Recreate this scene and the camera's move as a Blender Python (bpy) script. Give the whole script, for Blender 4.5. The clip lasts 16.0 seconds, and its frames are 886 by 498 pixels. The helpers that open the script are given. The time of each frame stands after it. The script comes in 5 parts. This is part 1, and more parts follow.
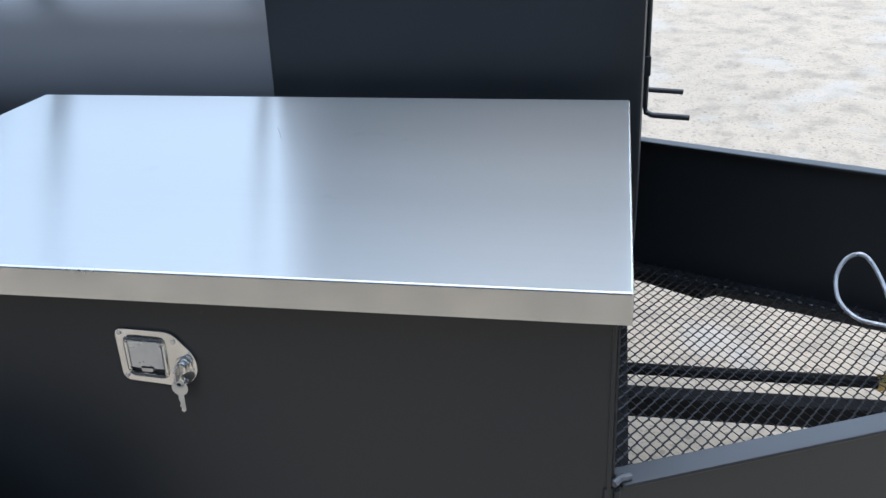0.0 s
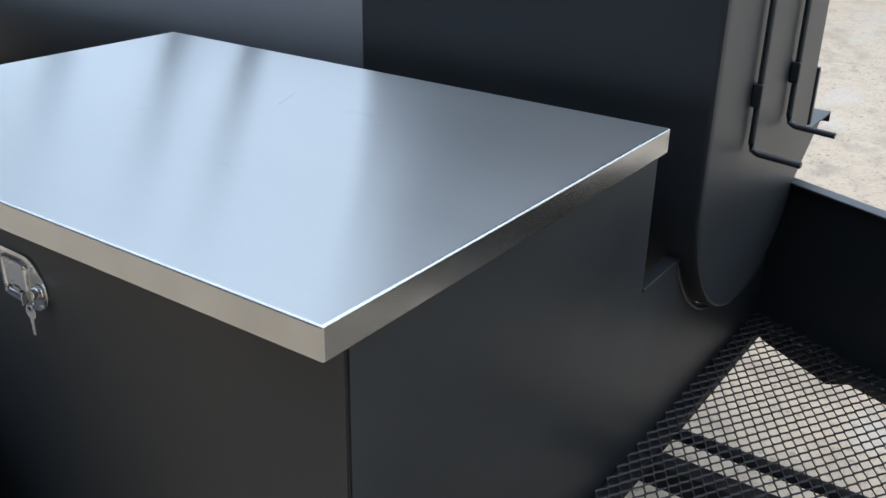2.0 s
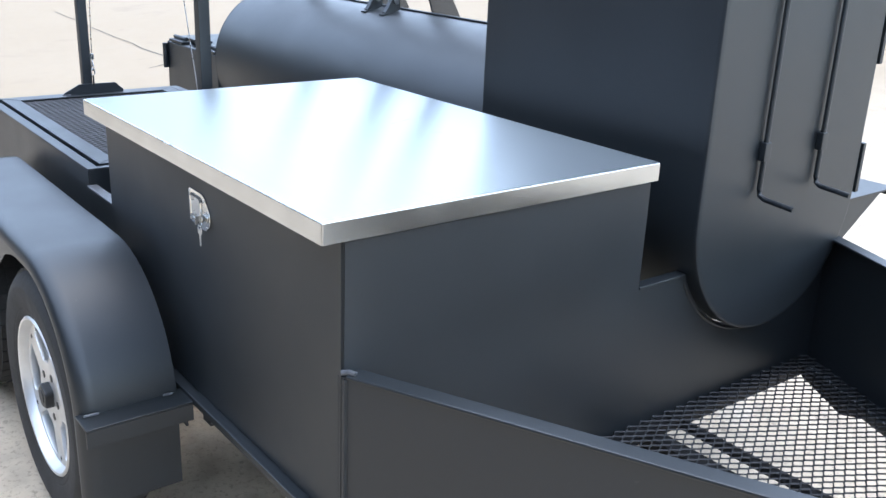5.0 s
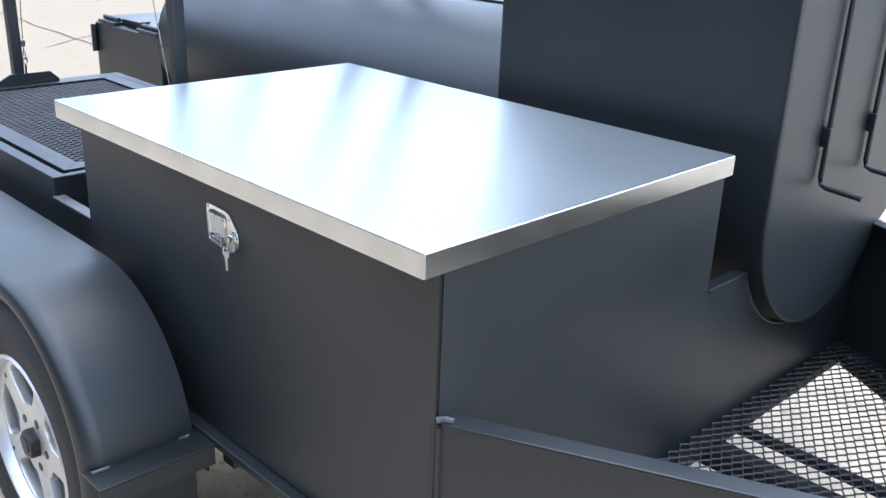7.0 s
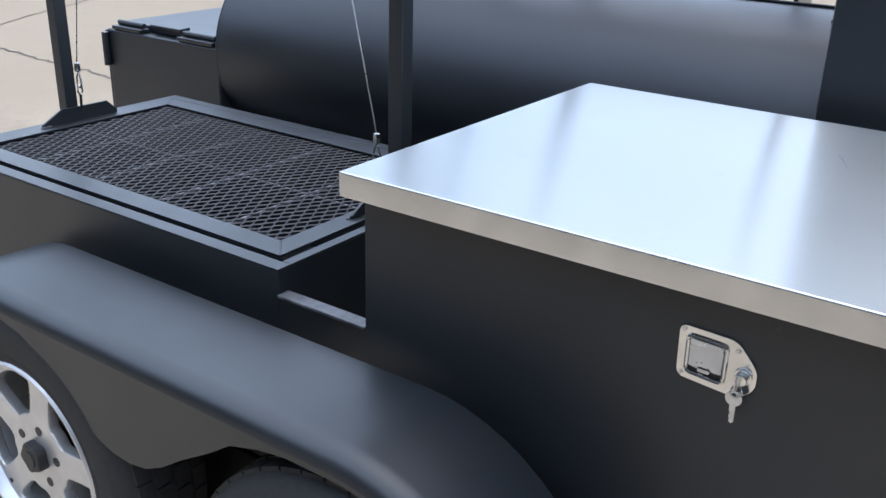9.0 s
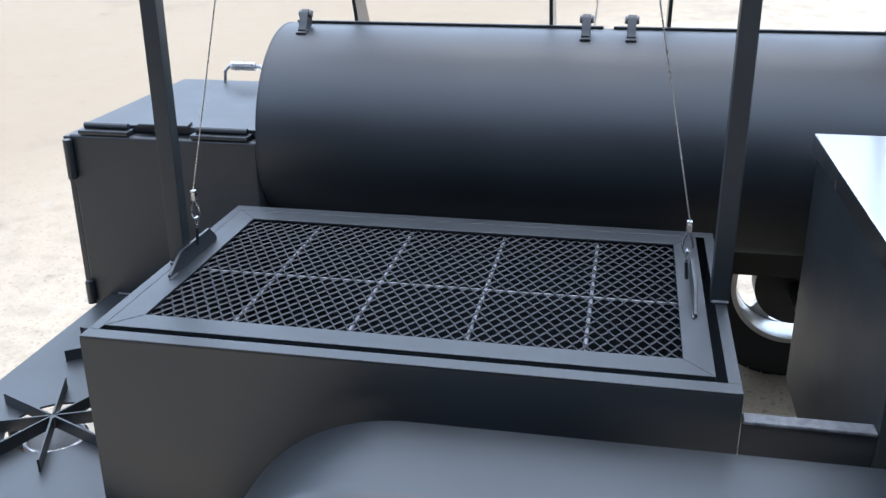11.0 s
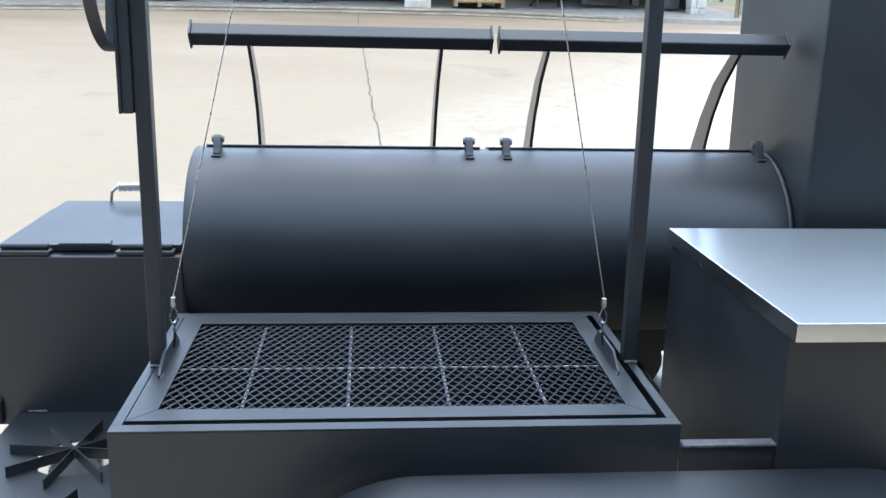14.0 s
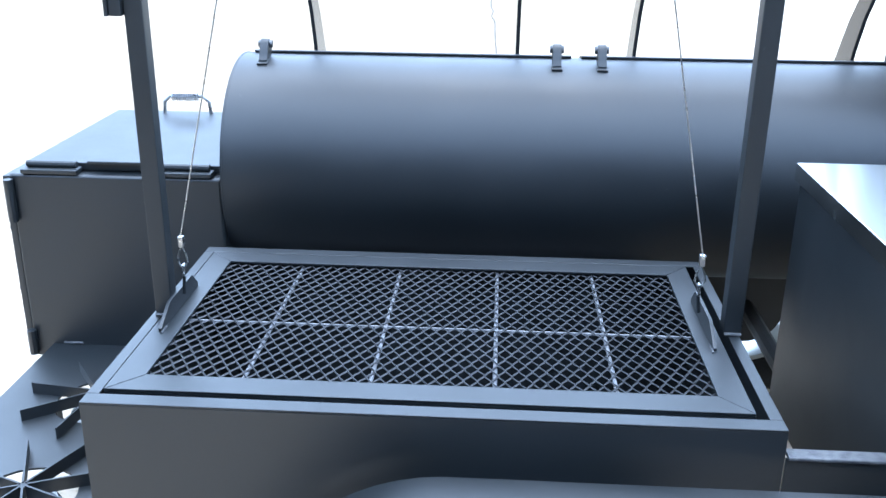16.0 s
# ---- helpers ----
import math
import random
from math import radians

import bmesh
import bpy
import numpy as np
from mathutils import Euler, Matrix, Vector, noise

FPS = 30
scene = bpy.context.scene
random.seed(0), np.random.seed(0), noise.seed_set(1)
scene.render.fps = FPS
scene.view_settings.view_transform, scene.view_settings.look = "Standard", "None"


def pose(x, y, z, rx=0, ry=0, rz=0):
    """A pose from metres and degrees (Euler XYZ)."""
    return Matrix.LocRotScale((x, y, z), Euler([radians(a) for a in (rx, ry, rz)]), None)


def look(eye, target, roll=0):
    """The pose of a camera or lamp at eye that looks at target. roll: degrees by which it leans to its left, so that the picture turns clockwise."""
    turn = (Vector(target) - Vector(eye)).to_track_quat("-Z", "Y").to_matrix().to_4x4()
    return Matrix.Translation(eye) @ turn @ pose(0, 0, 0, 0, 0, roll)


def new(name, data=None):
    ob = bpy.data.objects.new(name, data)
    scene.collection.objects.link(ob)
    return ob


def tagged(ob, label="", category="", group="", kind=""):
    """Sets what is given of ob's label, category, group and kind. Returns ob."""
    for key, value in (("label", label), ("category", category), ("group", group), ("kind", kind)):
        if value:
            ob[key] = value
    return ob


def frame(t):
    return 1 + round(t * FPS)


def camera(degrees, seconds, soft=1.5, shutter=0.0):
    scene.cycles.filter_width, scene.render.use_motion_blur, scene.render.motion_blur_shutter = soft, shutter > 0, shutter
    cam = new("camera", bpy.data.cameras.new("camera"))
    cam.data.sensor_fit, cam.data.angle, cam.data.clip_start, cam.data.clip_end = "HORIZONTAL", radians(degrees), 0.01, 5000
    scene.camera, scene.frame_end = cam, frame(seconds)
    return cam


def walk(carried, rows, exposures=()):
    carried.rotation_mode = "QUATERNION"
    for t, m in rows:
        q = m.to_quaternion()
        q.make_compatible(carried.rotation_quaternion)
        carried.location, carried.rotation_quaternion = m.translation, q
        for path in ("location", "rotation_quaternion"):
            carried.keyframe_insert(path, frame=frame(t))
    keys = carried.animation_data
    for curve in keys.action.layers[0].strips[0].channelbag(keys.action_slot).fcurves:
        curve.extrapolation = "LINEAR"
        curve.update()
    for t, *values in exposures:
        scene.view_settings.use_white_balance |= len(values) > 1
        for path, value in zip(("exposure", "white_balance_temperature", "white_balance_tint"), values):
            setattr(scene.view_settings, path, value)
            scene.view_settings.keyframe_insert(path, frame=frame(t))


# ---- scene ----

PATH = [
    (0, (-0.0322, -1.0626, 1.5428), (-0.3755, 0.7434, 0.7553), -2.13),
    (0.5, (-0.0463, -0.9083, 1.5550), (-0.3560, 0.8786, 0.7116), -0.36),
    (1, (0.1116, -0.7930, 1.5920), (-0.3647, 0.9436, 0.7219), -1.04),
    (1.5, (0.3596, -0.6223, 1.5300), (-0.4203, 1.0220, 0.7006), 0.42),
    (2, (0.6169, -0.6583, 1.5229), (-0.4271, 0.8402, 0.7077), 1.18),
    (2.5, (0.8950, -0.7588, 1.5438), (-0.3219, 0.6186, 0.7550), 1.82),
    (3, (1.2021, -0.7966, 1.5617), (-0.1790, 0.4525, 0.8320), 1.66),
    (3.5, (1.4063, -0.8097, 1.5619), (-0.0583, 0.3659, 0.8741), 2.24),
    (4, (1.4559, -0.8385, 1.5684), (-0.0313, 0.3211, 0.9025), 2.45),
    (4.2, (1.4530, -0.8373, 1.5677), (-0.0368, 0.3227, 0.9084), 2.46),
    (6.3, (1.2659, -0.8758, 1.5854), (-0.1404, 0.3600, 0.8816), 1.82),
    (6.5, (1.1960, -0.9069, 1.5932), (-0.1819, 0.3537, 0.8775), 1.80),
    (7, (0.9886, -0.9425, 1.5652), (-0.3336, 0.3742, 0.8455), 2.13),
    (7.5, (0.7173, -0.9589, 1.5507), (-0.5495, 0.3999, 0.8098), 2.05),
    (8, (0.4102, -0.9484, 1.5552), (-0.8203, 0.4202, 0.7721), 1.13),
    (8.5, (0.0516, -1.0639, 1.5187), (-1.0960, 0.3819, 0.7489), 1.36),
    (9, (-0.3120, -1.1761, 1.5355), (-1.3690, 0.3402, 0.7715), 1.63),
    (9.5, (-0.7169, -1.1682, 1.5293), (-1.7235, 0.3854, 0.7725), -0.22),
    (9.7, (-0.8923, -1.1820, 1.5837), (-1.8422, 0.3879, 0.7880), -1.17),
    (11.8, (-2.1234, -1.7672, 1.6912), (-2.1903, 0.1194, 1.0307), -0.46),
    (12, (-2.1624, -1.8192, 1.7172), (-2.1895, 0.0764, 1.0802), -0.64),
    (12.5, (-2.2739, -1.9044, 1.7197), (-2.1894, 0.0250, 1.1995), 0.17),
    (13, (-2.3104, -1.9715, 1.7290), (-2.1739, -0.0181, 1.3220), 0.67),
    (13.5, (-2.3204, -1.9797, 1.7270), (-2.1638, -0.0270, 1.3240), 0.97),
    (14, (-2.3293, -1.9463, 1.7054), (-2.1654, -0.0164, 1.2068), 1.29),
    (14.5, (-2.2918, -1.8551, 1.7172), (-2.1677, 0.0454, 1.1069), 1.66),
    (15, (-2.1866, -1.7162, 1.7144), (-2.1687, 0.1698, 1.0492), 1.63),
    (15.5, (-2.0966, -1.5710, 1.6941), (-2.1852, 0.3072, 1.0127), 1.51),
    (16, (-2.1296, -1.4688, 1.6708), (-2.2379, 0.3997, 0.9661), 0.59),
]
EXPOSURES = [(0, 2.1, 6650, 8), (1.3, 1.9, 6900, 9), (2.0, 1.9, 7200, 9), (2.5, 2.4, 6950, 9), (3, 2.75, 6700, 9), (4, 2.85, 6600, 9), (7, 2.85, 6600, 10), (8, 2.45, 6500, 12), (9, 2.3, 6750, 11), (12, 3.05, 6800, 9), (12.5, 3.15, 6800, 9), (13, 2.85, 6800, 8), (13.6, 2.65, 6750, 8), (14.5, 3.1, 6350, 4), (16, 3.45, 5950, 5)]
cam = camera(50.25, 16.0)
walk(cam, [(t, look(eye, target, roll)) for t, eye, target, roll in PATH], EXPOSURES)

# --- world, sun, exposure ---
world = bpy.data.worlds.new("sky")
scene.world = world
world.use_nodes = True
wn = world.node_tree
wn.nodes.clear()
w_out = wn.nodes.new("ShaderNodeOutputWorld")
w_bg = wn.nodes.new("ShaderNodeBackground")
w_sky = wn.nodes.new("ShaderNodeTexSky")
SUN_ELEV, SUN_ROT = radians(80), radians(-8)
w_sky.sky_type, w_sky.sun_disc = "NISHITA", False
w_sky.sun_elevation, w_sky.sun_rotation = SUN_ELEV, SUN_ROT
w_sky.dust_density, w_sky.ozone_density = 0.5, 1.0
w_bg.inputs["Strength"].default_value = 0.15
w_grey = wn.nodes.new("ShaderNodeRGBToBW")
w_mix = wn.nodes.new("ShaderNodeMix")
w_mix.data_type = "RGBA"
w_mix.inputs["Factor"].default_value = 0.30
wn.links.new(w_sky.outputs[0], w_grey.inputs[0])
wn.links.new(w_sky.outputs[0], w_mix.inputs["A"])
wn.links.new(w_grey.outputs[0], w_mix.inputs["B"])
wn.links.new(w_mix.outputs["Result"], w_bg.inputs[0])
wn.links.new(w_bg.outputs[0], w_out.inputs[0])
sun_data = bpy.data.lights.new("sun", "SUN")
sun_data.energy, sun_data.angle, sun_data.color = 0.30, radians(112), (0.84, 0.955, 1.0)
sun = new("sun", sun_data)
sun.matrix_world = look((math.sin(SUN_ROT) * math.cos(SUN_ELEV) * 30, math.cos(SUN_ROT) * math.cos(SUN_ELEV) * 30, math.sin(SUN_ELEV) * 30), (0, 0, 0))


# --- materials ---
def surface(name, color, color2=None, scale=6.0, rough=0.5, rough_var=0.1, metal=0.0, bump=0.1, bump_scale=200.0, stretch=(1, 1, 1),
            fine=0.0, fine_scale=80.0, spec=0.5, aniso=0.0, coat=0.0):
    """A node material with large blotches between two colours, fine grain, uneven gloss and relief, in metres."""
    m = bpy.data.materials.new(name)
    m.use_nodes = True
    nt = m.node_tree
    b = nt.nodes["Principled BSDF"]
    co = nt.nodes.new("ShaderNodeTexCoord")
    mp = nt.nodes.new("ShaderNodeMapping")
    mp.inputs["Scale"].default_value = stretch
    nt.links.new(co.outputs["Object"], mp.inputs[0])

    def nz(sc, det=4.0, r=0.55):
        n = nt.nodes.new("ShaderNodeTexNoise")
        n.inputs["Scale"].default_value, n.inputs["Detail"].default_value, n.inputs["Roughness"].default_value = sc, det, r
        nt.links.new(mp.outputs[0], n.inputs["Vector"])
        return n

    big, small = nz(scale), nz(fine_scale, 6.0, 0.65)
    mix = nt.nodes.new("ShaderNodeMix")
    mix.data_type = "RGBA"
    mix.inputs["A"].default_value = (*color, 1)
    mix.inputs["B"].default_value = (*(color2 or color), 1)
    ramp = nt.nodes.new("ShaderNodeMapRange")
    ramp.inputs["From Min"].default_value, ramp.inputs["From Max"].default_value = 0.35, 0.65
    nt.links.new(big.outputs["Fac"], ramp.inputs["Value"])
    nt.links.new(ramp.outputs[0], mix.inputs["Factor"])
    out = mix.outputs["Result"]
    if fine:
        hsv = nt.nodes.new("ShaderNodeHueSaturation")
        r2 = nt.nodes.new("ShaderNodeMapRange")
        r2.inputs["From Min"].default_value, r2.inputs["From Max"].default_value = 0.3, 0.7
        r2.inputs["To Min"].default_value, r2.inputs["To Max"].default_value = 1 - fine, 1 + fine
        nt.links.new(small.outputs["Fac"], r2.inputs["Value"])
        nt.links.new(r2.outputs[0], hsv.inputs["Value"])
        nt.links.new(out, hsv.inputs["Color"])
        out = hsv.outputs[0]
    nt.links.new(out, b.inputs["Base Color"])
    r3 = nt.nodes.new("ShaderNodeMapRange")
    r3.inputs["From Min"].default_value, r3.inputs["From Max"].default_value = 0.3, 0.7
    r3.inputs["To Min"].default_value, r3.inputs["To Max"].default_value = max(0.02, rough - rough_var), min(1, rough + rough_var)
    nt.links.new(big.outputs["Fac"], r3.inputs["Value"])
    nt.links.new(r3.outputs[0], b.inputs["Roughness"])
    b.inputs["Metallic"].default_value = metal
    b.inputs["Specular IOR Level"].default_value = spec
    if coat:
        b.inputs["Coat Weight"].default_value = coat
        b.inputs["Coat Roughness"].default_value = 0.25
    if aniso:
        b.inputs["Anisotropic"].default_value = aniso
        v = nt.nodes.new("ShaderNodeCombineXYZ")
        v.inputs[1].default_value = 1
        nt.links.new(v.outputs[0], b.inputs["Tangent"])
    if bump:
        grain = nz(bump_scale, 3.0)
        bp = nt.nodes.new("ShaderNodeBump")
        bp.inputs["Strength"].default_value, bp.inputs["Distance"].default_value = bump, 0.002
        nt.links.new(grain.outputs["Fac"], bp.inputs["Height"])
        nt.links.new(bp.outputs[0], b.inputs["Normal"])
    return m


BLACK = surface("satin_black_paint", (0.0080, 0.0106, 0.0124), (0.0102, 0.0130, 0.0150), 3, 0.44, 0.05, bump=0.08, bump_scale=500, fine=0.12, fine_scale=300, spec=0.70)
GLOSSBLACK = surface("glossy_black_paint", (0.014, 0.014, 0.015), (0.018, 0.018, 0.019), 4, 0.2, 0.03, bump=0.05, bump_scale=400, spec=1.0)
GRATEBLACK = surface("seasoned_black_mesh", (0.012, 0.012, 0.014), (0.018, 0.018, 0.02), 9, 0.52, 0.06, bump=0.2, bump_scale=300, spec=0.6)
FLATBLACK = surface("flat_black_underbody", (0.008, 0.008, 0.009), (0.014, 0.0135, 0.013), 12, 0.75, 0.08, bump=0.3, bump_scale=150, spec=0.25)
TRAYBLACK = surface("dull_black_mesh", (0.008, 0.008, 0.009), (0.013, 0.013, 0.014), 9, 0.55, 0.06, bump=0.2, bump_scale=300, spec=0.42)
WELD = surface("painted_weld", (0.05, 0.05, 0.055), (0.12, 0.12, 0.12), 60, 0.4, 0.1, bump=0.5, bump_scale=300)
STEEL = surface("brushed_stainless", (0.40, 0.418, 0.412), (0.425, 0.441, 0.434), 2.2, 0.30, 0.015, metal=1.0, bump=0.0, stretch=(0.02, 1, 1), fine=0.012, fine_scale=130, aniso=1.0)
# Folded edge of the same sheet, paler: the yard's reflected light is in its colour.
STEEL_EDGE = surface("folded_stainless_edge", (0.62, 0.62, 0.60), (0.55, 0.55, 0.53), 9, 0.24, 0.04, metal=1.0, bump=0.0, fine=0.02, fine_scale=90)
CHROME = surface("polished_stainless", (0.72, 0.71, 0.68), (0.64, 0.63, 0.6), 20, 0.16, 0.05, metal=1.0, bump=0.03)
ZINC = surface("zinc_plate", (0.6, 0.6, 0.6), (0.5, 0.5, 0.5), 50, 0.3, 0.08, metal=1.0, bump=0.05)
KEYMETAL = surface("nickel_key", (0.72, 0.70, 0.64), (0.62, 0.60, 0.55), 60, 0.38, 0.08, metal=0.7, bump=0.05)
PADDLE = surface("dull_stainless_paddle", (0.60, 0.60, 0.58), (0.52, 0.52, 0.51), 25, 0.28, 0.06, metal=0.65, bump=0.05)
REDLENS = surface("red_lens", (0.45, 0.012, 0.012), (0.38, 0.01, 0.01), 30, 0.2, 0.05, bump=0.05, coat=0.5)
BRASS = surface("brass", (0.75, 0.55, 0.22), (0.6, 0.42, 0.16), 60, 0.3, 0.1, metal=1.0)
ALLOY = surface("machined_alloy", (0.70, 0.70, 0.69), (0.62, 0.62, 0.61), 12, 0.38, 0.06, metal=0.75, bump=0.03)
RUBBER = surface("tyre_rubber", (0.020, 0.020, 0.020), (0.030, 0.029, 0.027), 14, 0.8, 0.1, bump=0.3, bump_scale=120, fine=0.2)
PLASTIC = surface("black_cap_plastic", (0.015, 0.015, 0.015), (0.02, 0.02, 0.02), 30, 0.45, 0.05)
HOSE = surface("grey_hose", (0.55, 0.56, 0.57), (0.42, 0.43, 0.44), 40, 0.35, 0.1, metal=0.4, bump=0.2, bump_scale=400)
ROD = surface("greyed_steel_rod", (0.10, 0.10, 0.105), (0.17, 0.17, 0.17), 60, 0.5, 0.1, metal=0.5, bump=0.2, bump_scale=200)
BARE = surface("worn_bare_steel", (0.25, 0.25, 0.26), (0.5, 0.5, 0.5), 40, 0.35, 0.12, metal=0.9, bump=0.2, bump_scale=200)
RODMETAL = surface("dull_bare_rod", (0.19, 0.19, 0.20), (0.09, 0.09, 0.095), 45, 0.55, 0.1, metal=0.25, bump=0.3, bump_scale=200)
CONCRETE = surface("weathered_concrete", (0.545, 0.43, 0.305), (0.475, 0.38, 0.275), 0.30, 0.88, 0.06, bump=0.6, bump_scale=60, fine=0.07, fine_scale=9)


def speckle(m, scale, amount, dark):
    """Adds fine pits and grit of a darker colour, and paler worn patches, to a material."""
    nt = m.node_tree
    b = nt.nodes["Principled BSDF"]
    src = b.inputs["Base Color"].links[0].from_socket
    co = nt.nodes.new("ShaderNodeTexCoord")
    n = nt.nodes.new("ShaderNodeTexNoise")
    n.inputs["Scale"].default_value, n.inputs["Detail"].default_value, n.inputs["Roughness"].default_value = scale, 5.0, 0.75
    nt.links.new(co.outputs["Object"], n.inputs["Vector"])
    r = nt.nodes.new("ShaderNodeMapRange")
    r.inputs["From Min"].default_value, r.inputs["From Max"].default_value = 0.53, 0.66
    r.inputs["To Max"].default_value = amount
    nt.links.new(n.outputs["Fac"], r.inputs["Value"])
    mx = nt.nodes.new("ShaderNodeMix")
    mx.data_type = "RGBA"
    mx.inputs["B"].default_value = (*dark, 1)
    nt.links.new(r.outputs[0], mx.inputs["Factor"])
    nt.links.new(src, mx.inputs["A"])
    n2 = nt.nodes.new("ShaderNodeTexNoise")
    n2.inputs["Scale"].default_value, n2.inputs["Detail"].default_value = 2.6, 9.0
    nt.links.new(co.outputs["Object"], n2.inputs["Vector"])
    r2 = nt.nodes.new("ShaderNodeMapRange")
    r2.inputs["From Min"].default_value, r2.inputs["From Max"].default_value = 0.56, 0.70
    r2.inputs["To Max"].default_value = 0.6
    nt.links.new(n2.outputs["Fac"], r2.inputs["Value"])
    n3 = nt.nodes.new("ShaderNodeTexNoise")
    n3.inputs["Scale"].default_value, n3.inputs["Detail"].default_value = 6.0, 8.0
    nt.links.new(co.outputs["Object"], n3.inputs["Vector"])
    r3 = nt.nodes.new("ShaderNodeMapRange")
    r3.inputs["From Min"].default_value, r3.inputs["From Max"].default_value = 0.48, 0.70
    r3.inputs["To Max"].default_value = 0.42
    nt.links.new(n3.outputs["Fac"], r3.inputs["Value"])
    mx3 = nt.nodes.new("ShaderNodeMix")
    mx3.data_type = "RGBA"
    mx3.inputs["B"].default_value = (0.20, 0.165, 0.125, 1)
    nt.links.new(r3.outputs[0], mx3.inputs["Factor"])
    nt.links.new(mx.outputs["Result"], mx3.inputs["A"])
    mx = mx3
    mx2 = nt.nodes.new("ShaderNodeMix")
    mx2.data_type = "RGBA"
    mx2.inputs["B"].default_value = (0.52, 0.47, 0.40, 1)
    nt.links.new(r2.outputs[0], mx2.inputs["Factor"])
    nt.links.new(mx.outputs["Result"], mx2.inputs["A"])
    vo = nt.nodes.new("ShaderNodeTexVoronoi")
    vo.inputs["Scale"].default_value = 26.0
    nt.links.new(co.outputs["Object"], vo.inputs["Vector"])
    sep_ = nt.nodes.new("ShaderNodeSeparateColor")
    nt.links.new(vo.outputs["Color"], sep_.inputs[0])
    size = nt.nodes.new("ShaderNodeMapRange")
    size.inputs["From Min"].default_value, size.inputs["From Max"].default_value = 0.55, 1.0
    size.inputs["To Max"].default_value = 0.30
    nt.links.new(sep_.outputs[0], size.inputs["Value"])
    less = nt.nodes.new("ShaderNodeMath")
    less.operation = "LESS_THAN"
    nt.links.new(vo.outputs["Distance"], less.inputs[0])
    nt.links.new(size.outputs[0], less.inputs[1])
    soft_ = nt.nodes.new("ShaderNodeMath")
    soft_.operation = "MULTIPLY"
    soft_.inputs[1].default_value = 0.4
    nt.links.new(less.outputs[0], soft_.inputs[0])
    mx4 = nt.nodes.new("ShaderNodeMix")
    mx4.data_type = "RGBA"
    mx4.inputs["B"].default_value = (0.10, 0.08, 0.06, 1)
    nt.links.new(soft_.outputs[0], mx4.inputs["Factor"])
    nt.links.new(mx2.outputs["Result"], mx4.inputs["A"])
    nt.links.new(mx4.outputs["Result"], b.inputs["Base Color"])


def smudges(m, scale, low, high, amount, dark):
    """Sparse darker finger marks and dried splashes on a bright sheet."""
    nt = m.node_tree
    b = nt.nodes["Principled BSDF"]
    src = b.inputs["Base Color"].links[0].from_socket
    co = nt.nodes.new("ShaderNodeTexCoord")
    n = nt.nodes.new("ShaderNodeTexNoise")
    n.inputs["Scale"].default_value, n.inputs["Detail"].default_value, n.inputs["Roughness"].default_value = scale, 6.0, 0.6
    nt.links.new(co.outputs["Object"], n.inputs["Vector"])
    r = nt.nodes.new("ShaderNodeMapRange")
    r.inputs["From Min"].default_value, r.inputs["From Max"].default_value = low, high
    r.inputs["To Max"].default_value = amount
    nt.links.new(n.outputs["Fac"], r.inputs["Value"])
    mx = nt.nodes.new("ShaderNodeMix")
    mx.data_type = "RGBA"
    mx.inputs["B"].default_value = (*dark, 1)
    nt.links.new(r.outputs[0], mx.inputs["Factor"])
    nt.links.new(src, mx.inputs["A"])
    nt.links.new(mx.outputs["Result"], b.inputs["Base Color"])


smudges(STEEL, 9.0, 0.64, 0.74, 0.30, (0.30, 0.31, 0.31))
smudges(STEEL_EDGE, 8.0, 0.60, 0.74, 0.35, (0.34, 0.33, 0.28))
smudges(BLACK, 30.0, 0.70, 0.76, 0.5, (0.05, 0.05, 0.052))


